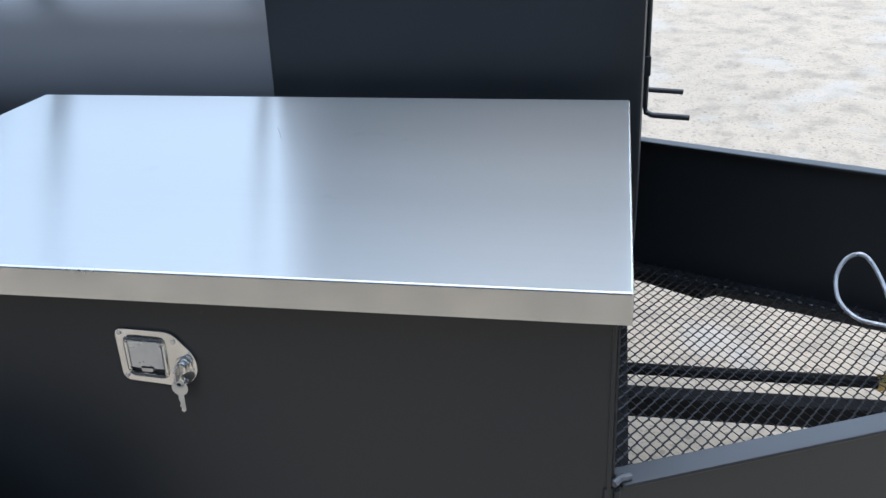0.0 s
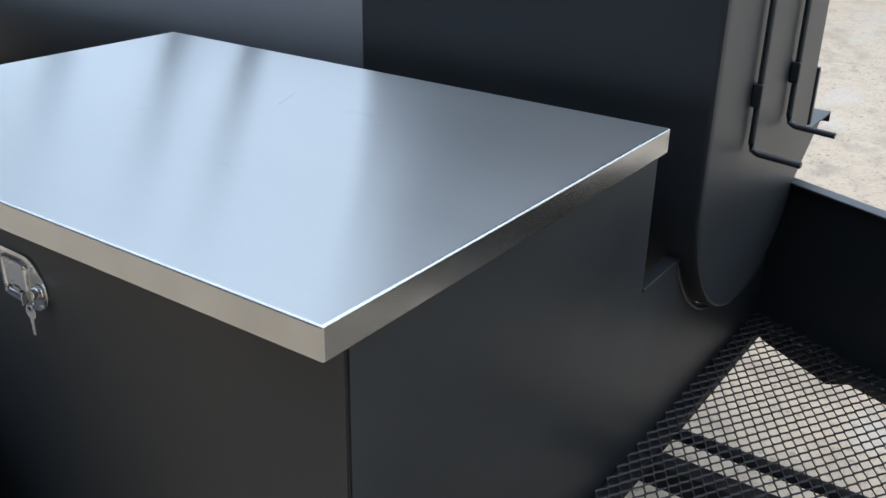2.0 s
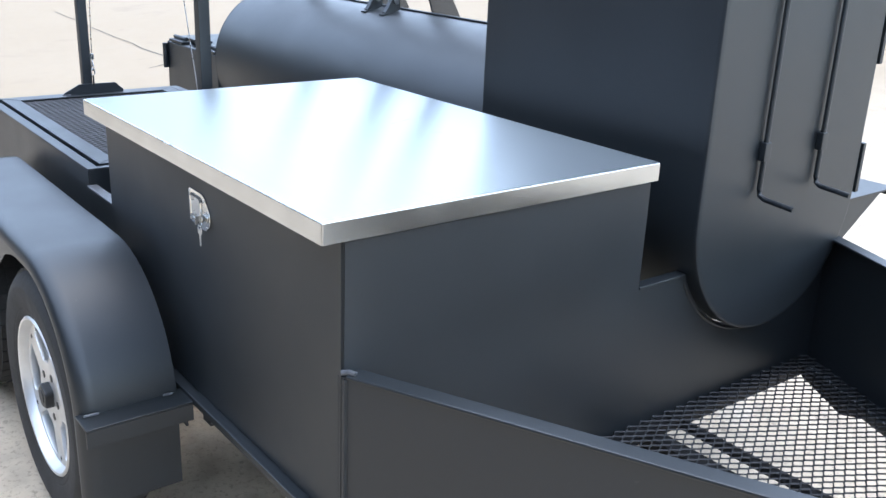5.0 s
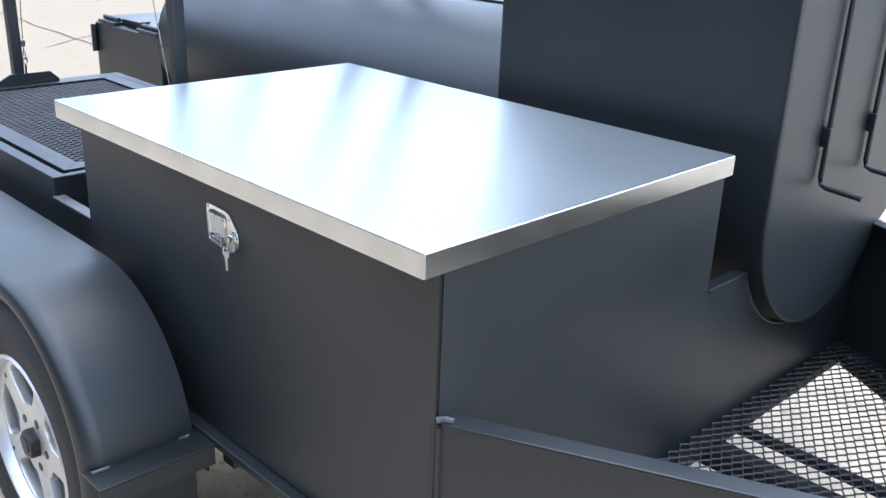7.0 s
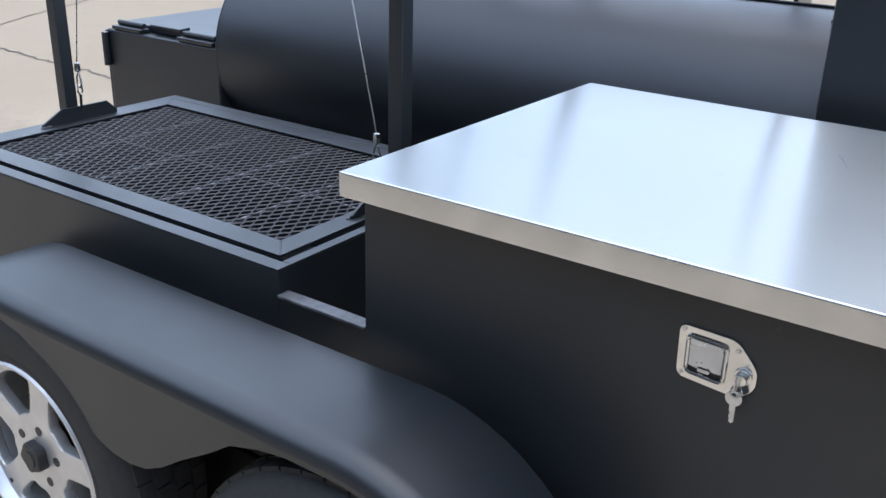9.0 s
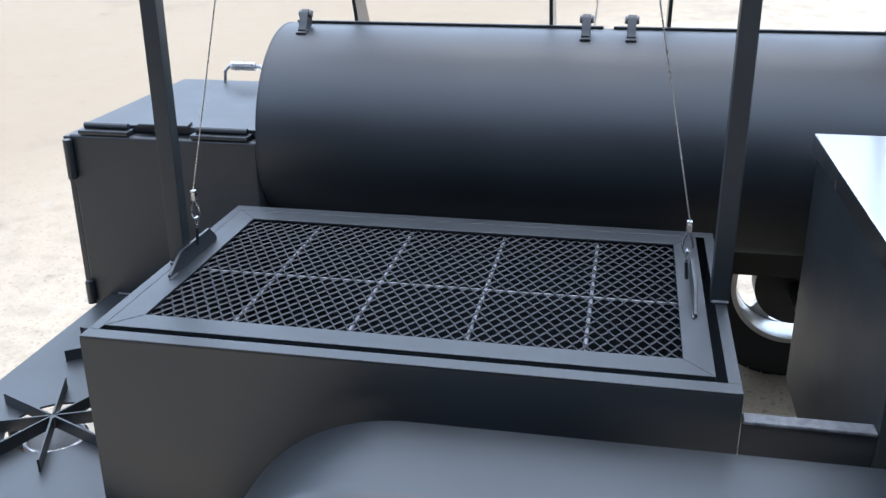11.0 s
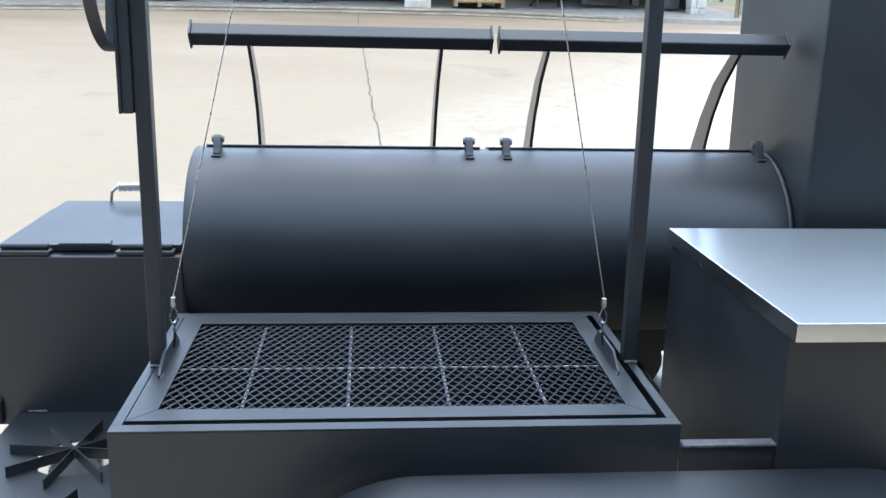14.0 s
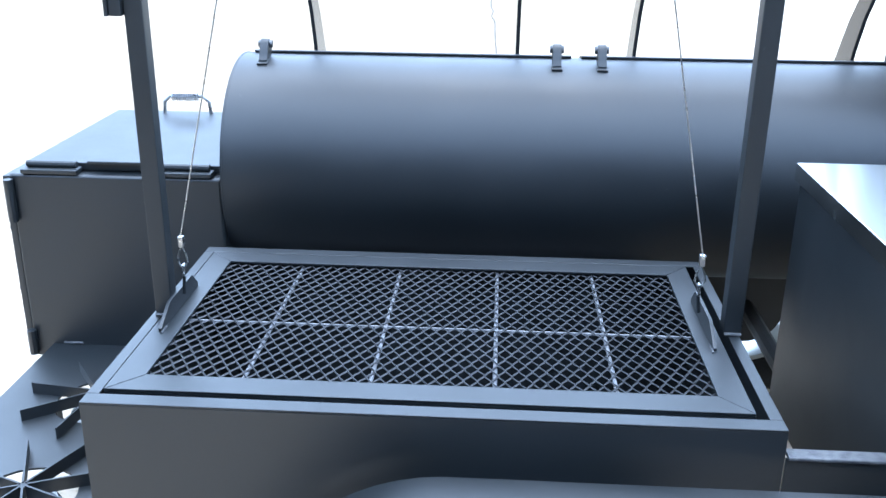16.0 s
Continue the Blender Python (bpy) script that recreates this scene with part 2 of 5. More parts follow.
def tan_and_rust_wash(m):
    """Brown wash of old runoff before the shed, over tan that darkens with distance."""
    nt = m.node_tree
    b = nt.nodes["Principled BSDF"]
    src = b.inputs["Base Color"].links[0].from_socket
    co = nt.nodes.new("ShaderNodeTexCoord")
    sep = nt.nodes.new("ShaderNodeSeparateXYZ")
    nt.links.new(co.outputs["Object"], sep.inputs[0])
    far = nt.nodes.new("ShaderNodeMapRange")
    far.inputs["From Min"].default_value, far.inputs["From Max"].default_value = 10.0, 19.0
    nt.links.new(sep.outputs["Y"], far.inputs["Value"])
    # The darker tan also lowers the far yard's brightness, light level put in colour.
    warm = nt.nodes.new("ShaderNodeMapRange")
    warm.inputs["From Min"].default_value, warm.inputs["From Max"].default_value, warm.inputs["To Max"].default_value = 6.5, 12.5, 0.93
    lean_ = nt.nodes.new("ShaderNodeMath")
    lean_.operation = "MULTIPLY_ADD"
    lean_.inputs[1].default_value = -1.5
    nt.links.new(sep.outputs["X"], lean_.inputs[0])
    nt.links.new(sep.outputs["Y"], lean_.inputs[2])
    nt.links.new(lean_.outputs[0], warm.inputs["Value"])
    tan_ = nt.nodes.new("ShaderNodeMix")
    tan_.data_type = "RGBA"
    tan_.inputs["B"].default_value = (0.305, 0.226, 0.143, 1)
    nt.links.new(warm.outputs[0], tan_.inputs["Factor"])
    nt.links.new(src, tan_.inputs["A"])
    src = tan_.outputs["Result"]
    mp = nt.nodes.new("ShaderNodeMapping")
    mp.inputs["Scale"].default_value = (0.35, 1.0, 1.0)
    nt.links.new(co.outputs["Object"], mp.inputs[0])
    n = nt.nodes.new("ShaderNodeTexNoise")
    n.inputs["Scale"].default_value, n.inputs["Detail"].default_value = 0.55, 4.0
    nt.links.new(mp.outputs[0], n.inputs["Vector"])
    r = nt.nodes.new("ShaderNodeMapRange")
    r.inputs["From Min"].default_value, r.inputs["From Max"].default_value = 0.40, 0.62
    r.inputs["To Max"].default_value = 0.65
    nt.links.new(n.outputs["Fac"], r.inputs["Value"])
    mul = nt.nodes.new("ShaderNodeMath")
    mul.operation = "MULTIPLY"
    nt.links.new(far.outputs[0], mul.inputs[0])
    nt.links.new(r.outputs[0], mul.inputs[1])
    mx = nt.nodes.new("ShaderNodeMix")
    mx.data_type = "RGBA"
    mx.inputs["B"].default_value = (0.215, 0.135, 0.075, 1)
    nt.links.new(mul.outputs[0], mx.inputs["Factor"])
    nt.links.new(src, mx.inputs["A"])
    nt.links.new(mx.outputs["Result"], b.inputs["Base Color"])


speckle(CONCRETE, 52.0, 0.6, (0.17, 0.13, 0.095))
tan_and_rust_wash(CONCRETE)
smudges(CONCRETE, 0.8, 0.60, 0.72, 0.40, (0.20, 0.145, 0.10))
smudges(CONCRETE, 3.2, 0.66, 0.72, 0.45, (0.17, 0.13, 0.10))
SLAB = surface("shed_slab", (0.27, 0.235, 0.19), (0.34, 0.295, 0.24), 0.8, 0.85, 0.05, bump=0.3, bump_scale=30, fine=0.15, fine_scale=6)
CRACK = surface("joint_dirt", (0.09, 0.075, 0.055), (0.16, 0.13, 0.1), 2, 0.95, 0.03, bump=0.2)
KERB = surface("worn_kerb_concrete", (0.46, 0.385, 0.29), (0.33, 0.265, 0.19), 1.4, 0.9, 0.05, bump=0.4, bump_scale=25, fine=0.2, fine_scale=6)
WHITEWASH = surface("whitewashed_block", (0.60, 0.54, 0.455), (0.46, 0.41, 0.33), 2.5, 0.85, 0.05, bump=0.5, bump_scale=20, fine=0.2, fine_scale=5)
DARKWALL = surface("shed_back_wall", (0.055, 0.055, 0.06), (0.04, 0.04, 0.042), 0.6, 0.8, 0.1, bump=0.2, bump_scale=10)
OSB = surface("strand_board", (0.50, 0.31, 0.13), (0.38, 0.21, 0.08), 9, 0.75, 0.1, bump=0.2, bump_scale=40, stretch=(1, 1, 1.3), fine=0.5, fine_scale=15)
WOOD = surface("pallet_wood", (0.30, 0.20, 0.11), (0.2, 0.13, 0.07), 8, 0.8, 0.1, fine=0.2)
DARKSTEEL = surface("weathered_dark_steel", (0.07, 0.07, 0.068), (0.11, 0.105, 0.1), 5, 0.55, 0.1, fine=0.15)
GREYPAINT = surface("grey_primer", (0.13, 0.13, 0.12), (0.17, 0.165, 0.155), 4, 0.6, 0.1, fine=0.1)
WRAP = surface("clear_plastic_wrap", (0.75, 0.76, 0.78), (0.5, 0.51, 0.53), 6, 0.25, 0.1, bump=0.6, bump_scale=20)
STONE = surface("pale_limestone", (0.55, 0.52, 0.46), (0.4, 0.38, 0.34), 3, 0.9, 0.05, bump=0.6, bump_scale=15, fine=0.2, fine_scale=8)
TANK = surface("cream_tank_paint", (0.62, 0.58, 0.46), (0.55, 0.5, 0.4), 3, 0.5, 0.1)
GRASS = surface("mown_grass", (0.10, 0.17, 0.035), (0.15, 0.2, 0.06), 1.2, 0.9, 0.05, bump=0.6, bump_scale=30, fine=0.3, fine_scale=12)
LEAF = surface("tree_leaf", (0.035, 0.075, 0.018), (0.07, 0.12, 0.03), 1.5, 0.6, 0.1, bump=0.0)
BARK = surface("tree_bark", (0.09, 0.07, 0.05), (0.14, 0.11, 0.08), 5, 0.9, 0.05, bump=0.5, bump_scale=20)
CARWHITE = surface("white_car_paint", (0.72, 0.73, 0.74), (0.68, 0.69, 0.70), 2, 0.3, 0.05, bump=0.0, coat=0.5)
YELLOW = surface("sign_yellow", (0.85, 0.55, 0.02), (0.8, 0.5, 0.02), 5, 0.5, 0.05)


# --- builders ---
ORIGIN = {}


def thing(name, at, label, category, group="", kind=""):
    ob = new(name)
    ob.empty_display_size = 0.05
    ob.location = at
    ORIGIN[ob.name] = Vector(at)
    return tagged(ob, label, category, group, kind)


def part(name, bm, material, parent=None, label="", kind="", category="", sharp=35):
    """Links a bmesh, given in world metres, as one mesh object under a thing or a part."""
    me = bpy.data.meshes.new(name)
    o = ORIGIN[parent.name] if parent else Vector((0, 0, 0))
    bmesh.ops.translate(bm, verts=bm.verts, vec=-o)
    bm.normal_update()
    bm.to_mesh(me)
    bm.free()
    me.materials.append(material)
    me.polygons.foreach_set("use_smooth", [True] * len(me.polygons))
    me.set_sharp_from_angle(angle=radians(sharp))
    ob = new(name, me)
    if 24 < len(me.polygons) < 4000:
        ob.modifiers.new("flat_faces", "WEIGHTED_NORMAL").keep_sharp = True
    ORIGIN[ob.name] = o
    ob.parent = parent
    return tagged(ob, label, category, "", kind)


def box(lo, hi, bevel=0.0, seg=2, bm=None):
    bm2 = bmesh.new()
    bmesh.ops.create_cube(bm2, size=1)
    for v in bm2.verts:
        v.co = Vector([lo[i] + (v.co[i] + 0.5) * (hi[i] - lo[i]) for i in range(3)])
    if bevel:
        bmesh.ops.bevel(bm2, geom=bm2.edges[:], offset=bevel, segments=seg, affect="EDGES", profile=0.5)
    return join(bm, bm2)


def join(bm, bm2):
    """Adds bm2 to bm; with no bm, gives bm2."""
    if bm is None:
        return bm2
    me = bpy.data.meshes.new("tmp")
    bm2.to_mesh(me)
    bm2.free()
    bm.from_mesh(me)
    bpy.data.meshes.remove(me)
    return bm


def turned(bm, m, bm0=None):
    bmesh.ops.transform(bm, matrix=m, verts=bm.verts)
    return join(bm0, bm)


def tube(points, r, sides=10, bm=None, square=None, closed=False):
    """A round bar (or, with square=(w, h), a flat one) swept along points."""
    bm2 = bmesh.new()
    pts = [Vector(p) for p in points]
    n = len(pts)
    rings = []
    for i, p in enumerate(pts):
        a = pts[(i - 1) % n] if (i or closed) else pts[0]
        b = pts[(i + 1) % n] if (i < n - 1 or closed) else pts[-1]
        d = (b - a).normalized()
        up = Vector((0, 0, 1)) if abs(d.z) < 0.95 else Vector((0, 1, 0))
        s = d.cross(up).normalized()
        u = s.cross(d)
        if square:
            w, h_ = square[0] / 2, square[1] / 2
            ring = [p + s * w + u * h_, p - s * w + u * h_, p - s * w - u * h_, p + s * w - u * h_]
        else:
            ring = [p + (s * math.cos(2 * math.pi * k / sides) + u * math.sin(2 * math.pi * k / sides)) * r for k in range(sides)]
        rings.append([bm2.verts.new(q) for q in ring])
    m = len(rings[0])
    for i in range(n - 1 + closed):
        for k in range(m):
            bm2.faces.new((rings[i][k], rings[i][(k + 1) % m], rings[(i + 1) % n][(k + 1) % m], rings[(i + 1) % n][k]))
    if not closed:
        bm2.faces.new(rings[0][::-1])
        bm2.faces.new(rings[-1])
    bmesh.ops.recalc_face_normals(bm2, faces=bm2.faces)
    return join(bm, bm2)


def plate(profile, axis, lo, hi, bevel=0.0, holes=(), bm=None):
    """A flat outline, in the two other axes, thickened along an axis from lo to hi."""
    bm2 = bmesh.new()

    def at(p, v):
        q = list(p)
        q.insert("xyz".index(axis), v)
        return q
    edges = []
    for loop in (profile, *holes):
        vs = [bm2.verts.new(at(p, lo)) for p in loop]
        edges += [bm2.edges.new((vs[i], vs[(i + 1) % len(vs)])) for i in range(len(vs))]
    if holes:
        bmesh.ops.triangle_fill(bm2, edges=edges, use_beauty=True)
    else:
        bm2.faces.new(vs)
    faces = bm2.faces[:]
    r = bmesh.ops.extrude_face_region(bm2, geom=faces)
    d = [0, 0, 0]
    d["xyz".index(axis)] = hi - lo
    bmesh.ops.translate(bm2, verts=[g for g in r["geom"] if isinstance(g, bmesh.types.BMVert)], vec=d)
    bmesh.ops.recalc_face_normals(bm2, faces=bm2.faces)
    if bevel:
        es = [e for e in bm2.edges if len(e.link_faces) == 2 and e.calc_face_angle(0) > 0.9]
        bmesh.ops.bevel(bm2, geom=es, offset=bevel, segments=2, affect="EDGES", profile=0.5)
    return join(bm, bm2)


def drum(c, axis, r, lo, hi, sides=48, bm=None, r2=None, bevel=0.0):
    """A cylinder or cone round an axis through c."""
    bm2 = bmesh.new()
    bmesh.ops.create_cone(bm2, cap_ends=True, segments=sides, radius1=r, radius2=r if r2 is None else r2, depth=hi - lo)
    if bevel:
        es = [e for e in bm2.edges if e.calc_face_angle(0) > 0.9]
        bmesh.ops.bevel(bm2, geom=es, offset=bevel, segments=2, affect="EDGES", profile=0.5)
    turn = {"x": pose(0, 0, 0, 0, 90, 0), "y": pose(0, 0, 0, -90, 0, 0), "z": Matrix()}[axis]
    mid = Vector(c)
    mid["xyz".index(axis)] = (lo + hi) / 2
    return turned(bm2, Matrix.Translation(mid) @ turn, bm)


def arc(cu, cv, r, a0, a1, n=12):
    return [(cu + r * math.cos(radians(a0 + (a1 - a0) * i / n)), cv + r * math.sin(radians(a0 + (a1 - a0) * i / n))) for i in range(n + 1)]


def expanded(name, x0, x1, y0, y1, z, px, py, w, h, keep, material, parent, label, lean=35):
    """Raised expanded metal: slit strands, leaning all one way, that join in short knuckles; one mesh."""
    verts, faces = [], []
    bond = py * 0.055
    ca, sa = math.cos(radians(lean)), math.sin(radians(lean))

    def strand(points, width, thick):
        """A flat bar along points, its width leaning up towards +x."""
        k = len(verts)
        n = len(points)
        for i, p in enumerate(points):
            d = (points[min(i + 1, n - 1)] - points[max(i - 1, 0)]).normalized()
            s_ = Vector((d.y, -d.x, 0))
            if s_.x < 0:
                s_ = -s_
            u = Vector((0, 0, 1))
            a_ = (s_ * ca + u * sa) * (width / 2)
            b_ = (u * ca - s_ * sa) * (thick / 2)
            for q in (a_ + b_, b_ - a_, -a_ - b_, a_ - b_):
                verts.append(tuple(p + q))
        for i in range(n - 1):
            for c in range(4):
                e = (c + 1) % 4
                faces.append((k + 4 * i + c, k + 4 * i + e, k + 4 * i + 4 + e, k + 4 * i + 4 + c))
    ncol, nrow = int((x1 - x0) / (px / 2)) + 1, int((y1 - y0) / (py / 2)) + 1
    for i in range(ncol):
        for j in range(nrow):
            if (i + j) % 2 == 0:
                ax, ay = x0 + i * px / 2, y0 + j * py / 2
                if keep(ax, ay) and y0 <= ay <= y1:
                    strand([Vector((ax, ay - bond, z)), Vector((ax, ay + bond, z))], w * 1.35, h * 1.15)
                for dj in (1, -1):
                    bx, by = ax + px / 2, ay + dj * py / 2
                    if keep((ax + bx) / 2, (ay + by) / 2) and y0 - 1e-6 <= by <= y1 + 1e-6:
                        p0, p3 = Vector((ax, ay + dj * bond * 0.7, z)), Vector((bx, by - dj * bond * 0.7, z))
                        p1, p2 = p0.lerp(p3, 0.22), p0.lerp(p3, 0.78)
                        p1.x -= px * 0.015
                        p2.x += px * 0.015
                        strand([p0, p1, p2, p3], w, h)
    me = bpy.data.meshes.new(name)
    o = ORIGIN[parent.name]
    me.from_pydata([tuple(Vector(v) - o) for v in verts], [], faces)
    me.materials.append(material)
    ob = new(name, me)
    ORIGIN[ob.name] = o
    ob.parent = parent
    return tagged(ob, label, "", "", "stuff")


# --- ground ---
GZ = -0.155


def ground_z(y):
    """The yard lies level round the trailer and rises to the shed beyond it."""
    return GZ + 0.085 * min(28.0, max(0.0, y - 2.2) ** 1.02)


bm = bmesh.new()
xs = [-900, -200, -60, -30] + [-20 + i for i in range(41)] + [30, 60, 200, 900]
ys = [-900, -200, -60, -25, -10, -5] + [-3 + i for i in range(27)] + [26, 40, 80, 200, 900]
rows = [[bm.verts.new((x, y, ground_z(y))) for x in xs] for y in ys]
for j in range(len(ys) - 1):
    for i in range(len(xs) - 1):
        bm.faces.new((rows[j][i], rows[j][i + 1], rows[j + 1][i + 1], rows[j + 1][i]))
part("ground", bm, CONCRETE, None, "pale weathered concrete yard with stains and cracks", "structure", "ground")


# --- trailer ---
trailer = thing("trailer", (-1.2, 0.9, GZ), "black painted steel tandem-axle cooker trailer with mesh tongue tray", "trailer")
TX, TY1 = -0.012, 1.79
for x0, y, z0, z1 in ((-2.93, 0.026, 0.314, 0.3355), (-3.5, TY1 - 0.05, 0.305, 0.405)):
    part("side_rail", box((x0, y, z0), (TX, y + 0.04, z1), 0.004), BLACK, trailer)
for x in (-3.5, -2.35, -0.75, -0.075):
    part("cross_member", box((x, 0.064, 0.245), (x + 0.05, TY1 - 0.052, 0.325), 0.004), BLACK, trailer)
# Unseen plate, added to keep ground light off the barrel's belly.
part("belly_light_block", box((-2.93, 0.935, 0.327), (-1.64, TY1 - 0.052, 0.333), 0.001), BLACK, trailer)
# tongue: two converging walls with a folded top lip, open mesh floor between
SL, SL2, TEND = 0.475, 0.43, 1.75


def tongue_wall(y0, slope, o):
    ang = math.degrees(math.atan(slope))
    ln = TEND / math.cos(math.atan(slope))
    m = Matrix.Translation((0.0, y0, 0)) @ pose(0, 0, 0, 0, 0, ang)
    w = turned(box((-0.03, min(0, -o * 0.006), 0.262), (ln, max(0, -o * 0.006), 0.695), 0.002), m)
    ob = part("tongue_wall", w, BLACK, trailer)
    part("lip", turned(box((-0.006, min(-o * 0.014, o * 0.03), 0.694), (ln, max(-o * 0.014, o * 0.03), 0.703), 0.004), m), BLACK, ob)
    part("ledge_angle", turned(box((0.0, min(0.001 * o, o * (0.03 if o > 0 else 0.06)), 0.262), (ln, max(0.001 * o, o * (0.03 if o > 0 else 0.06)), 0.292), 0.003), m), BLACK, ob)
    return ob


nw = tongue_wall(0.068, SL, 1)
tongue_wall(1.79, -SL2, -1)
part("weld_bead", tube([(-0.012, 0.052, 0.705), (-0.002, 0.064, 0.707), (0.012, 0.072, 0.705)], 0.006, 8), WELD, nw, "worn weld with a bright edge")
part("corner_angle", box((TX + 0.0015, 0.052, 0.24), (TX + 0.010, 0.066, 0.692), 0.002), BLACK, trailer)
part("end_plate", box((TEND - 0.03, 0.068 + SL * TEND - 0.06, 0.22), (TEND - 0.022, 1.79 - SL2 * TEND + 0.06, 0.695), 0.002), BLACK, trailer)
expanded("tongue_mesh", TX + 0.004, TEND - 0.04, 0.05, 1.81, 0.298, 0.0283, 0.0500, 0.0040, 0.0020,
         lambda x, y: 0.078 + SL * x < y < 1.78 - SL2 * x, TRAYBLACK, trailer, "black expanded-metal floor of open diamonds", -35)
bm = bmesh.new()
for i in range(46):
    x = 0.06 + i * 0.0283
    y = 1.79 - SL2 * x - 0.064
    tube([(x, y, 0.2975), (x + 0.009, y - 0.004, 0.2985)], 0.0028, 6, bm)
part("mesh_tack", bm, WELD, trailer, "row of greyish tack welds", "stuff")
part("tongue_beam", box((TX, 1.006, 0.198), (2.1, 1.063, 0.260), 0.006), FLATBLACK, trailer)
part("tray_edge_bar", box((TX + 0.002, 0.10, 0.258), (TX + 0.042, 1.745, 0.288), 0.003), FLATBLACK, trailer)
part("corner_gusset", plate([(TX + 0.052, 1.695), (TX + 0.052, 1.74), (TX + 0.36, 1.61), (TX + 0.31, 1.60), (TX + 0.26, 1.565)], "z", 0.264, 0.290), FLATBLACK, trailer)
pipe = part("gas_pipe", tube([(TX, 1.15, 0.255), (0.65, 1.15, 0.255)], 0.016), FLATBLACK, trailer)
part("pipe_fitting", drum((0, 1.15, 0.255), "x", 0.021, 0.65, 0.69, 6), BRASS, pipe, "brass gas fitting")
part("pipe_stub", drum((0, 1.15, 0.255), "x", 0.012, 0.69, 0.73, 12), BRASS, pipe, "brass gas fitting")

# side sheet of the box that runs on behind the tray, cut out for the round belly of the cabinet
CABY, CABZ, CABR = 1.445, 0.859, 0.368
prof = [(0.058, 0.262), (1.795, 0.262), (1.795, 0.70)] + [p for p in arc(CABY, CABZ, CABR + 0.001, -22, -158, 24) if p[1] < 0.695 and p[0] > 1.12] + [(1.14, 0.697), (0.930, 0.697), (0.930, 0.978), (0.058, 0.978)]
part("side_sheet", plate(prof, "x", TX - 0.002, TX + 0.001), BLACK, trailer)
part("panel_lip", box((TX - 0.03, 0.932, 0.694), (TX + 0.004, 1.145, 0.704), 0.003), BLACK, trailer)
part("belly_lip", tube([(TX + 0.001, CABY + (CABR + 0.012) * math.cos(radians(a)), CABZ + (CABR + 0.012) * math.sin(radians(a))) for a in range(208, 293, 6)], 0.004, 8), BLACK, trailer)

# fender
FXF, HZ, FR = -1.175, 0.275, 0.39
FY0, FY1 = -0.252, 0.010
FXB = -2.198
top = [(FXB - FR, 0.12)] + arc(FXB, HZ, FR, 180, 92, 14) + arc(FXF, HZ, FR, 88, 0, 14) + [(FXF + FR, 0.05)]


def fender_shell():
    """Sheet bent over both wheels, its outer edge rolled down into a skirt."""
    bm2 = bmesh.new()
    out = [(FY1, 0.0), (FY0 + 0.05, 0.0), (FY0 + 0.03, 0.002), (FY0 + 0.012, 0.010), (FY0 + 0.003, 0.022), (FY0, 0.036)]
    sect = out + [(FY0 + 0.003, 0.036), (FY0 + 0.006, 0.024), (FY0 + 0.014, 0.013), (FY0 + 0.031, 0.005), (FY0 + 0.05, 0.003), (FY1, 0.003)]
    rings = []
    n = len(top)
    for i, (x, z) in enumerate(top):
        a, b = top[max(0, i - 1)], top[min(n - 1, i + 1)]
        d = Vector((b[0] - a[0], b[1] - a[1])).normalized()
        rings.append([bm2.verts.new((x + d.y * o, y, z - d.x * o)) for y, o in sect])
    m = len(sect)
    for i in range(n - 1):
        for k in range(m):
            bm2.faces.new((rings[i][k], rings[i][(k + 1) % m], rings[i + 1][(k + 1) % m], rings[i + 1][k]))
    bm2.faces.new(rings[0][::-1])
    bm2.faces.new(rings[-1])
    bmesh.ops.recalc_face_normals(bm2, faces=bm2.faces)
    return bm2


fender = part("fender", fender_shell(), BLACK, trailer)
# skirt below the rolled edge: follows the top outside, two wheel arches and a dip between them inside
RI = FR - 0.034
outer_edge = [(FXB - RI, 0.20)] + arc(FXB, HZ, RI, 176, 92, 14) + arc(FXF, HZ, RI, 88, 4, 14) + [(FXF + RI, 0.05)]
inner_edge = [(FXF + RI - 0.012, 0.05)] + arc(FXF, HZ, RI - 0.012, 4, 84, 12) + [
    (-1.26, 0.617), (-1.32, 0.608), (-1.395, 0.586), (-1.452, 0.546), (-1.527, 0.500), (-1.592, 0.455), (-1.642, 0.430), (-1.692, 0.421), (-1.742, 0.424), (-1.782, 0.436),
    (-1.833, 0.466), (-1.884, 0.519), (-1.952, 0.568), (-2.025, 0.600), (-2.102, 0.615), (-2.182, 0.616), (-2.288, 0.596), (-2.382, 0.550), (-2.457, 0.486), (-2.507, 0.41), (-2.534, 0.32), (-2.538, 0.20)]
part("skirt", plate(outer_edge + inner_edge, "y", FY0 + 0.0005, FY0 + 0.003), BLACK, fender)
br = part("fender_bracket", box((FXF + FR - 0.02, FY0 - 0.004, 0.322), (FXF + FR + 0.070, 0.0255, 0.328), 0.002), BLACK, trailer)
part("bracket_flange", box((FXF + FR + 0.064, FY0 - 0.004, 0.272), (FXF + FR + 0.070, 0.0255, 0.3215), 0.002), BLACK, br)
part("bracket_tab", box((FXF + FR + 0.030, 0.006, 0.255), (FXF + FR + 0.063, 0.012, 0.3215), 0.001), BLACK, br)
part("weld_bead", tube([(FXF + FR + 0.002, FY0 + 0.01, 0.331), (FXF + FR + 0.004, FY0 + 0.05, 0.331)], 0.004, 8), WELD, br)
part("weld_bead", tube([(FXF + FR + 0.002, -0.03, 0.331), (FXF + FR + 0.004, -0.005, 0.331)], 0.004, 8), WELD, br)

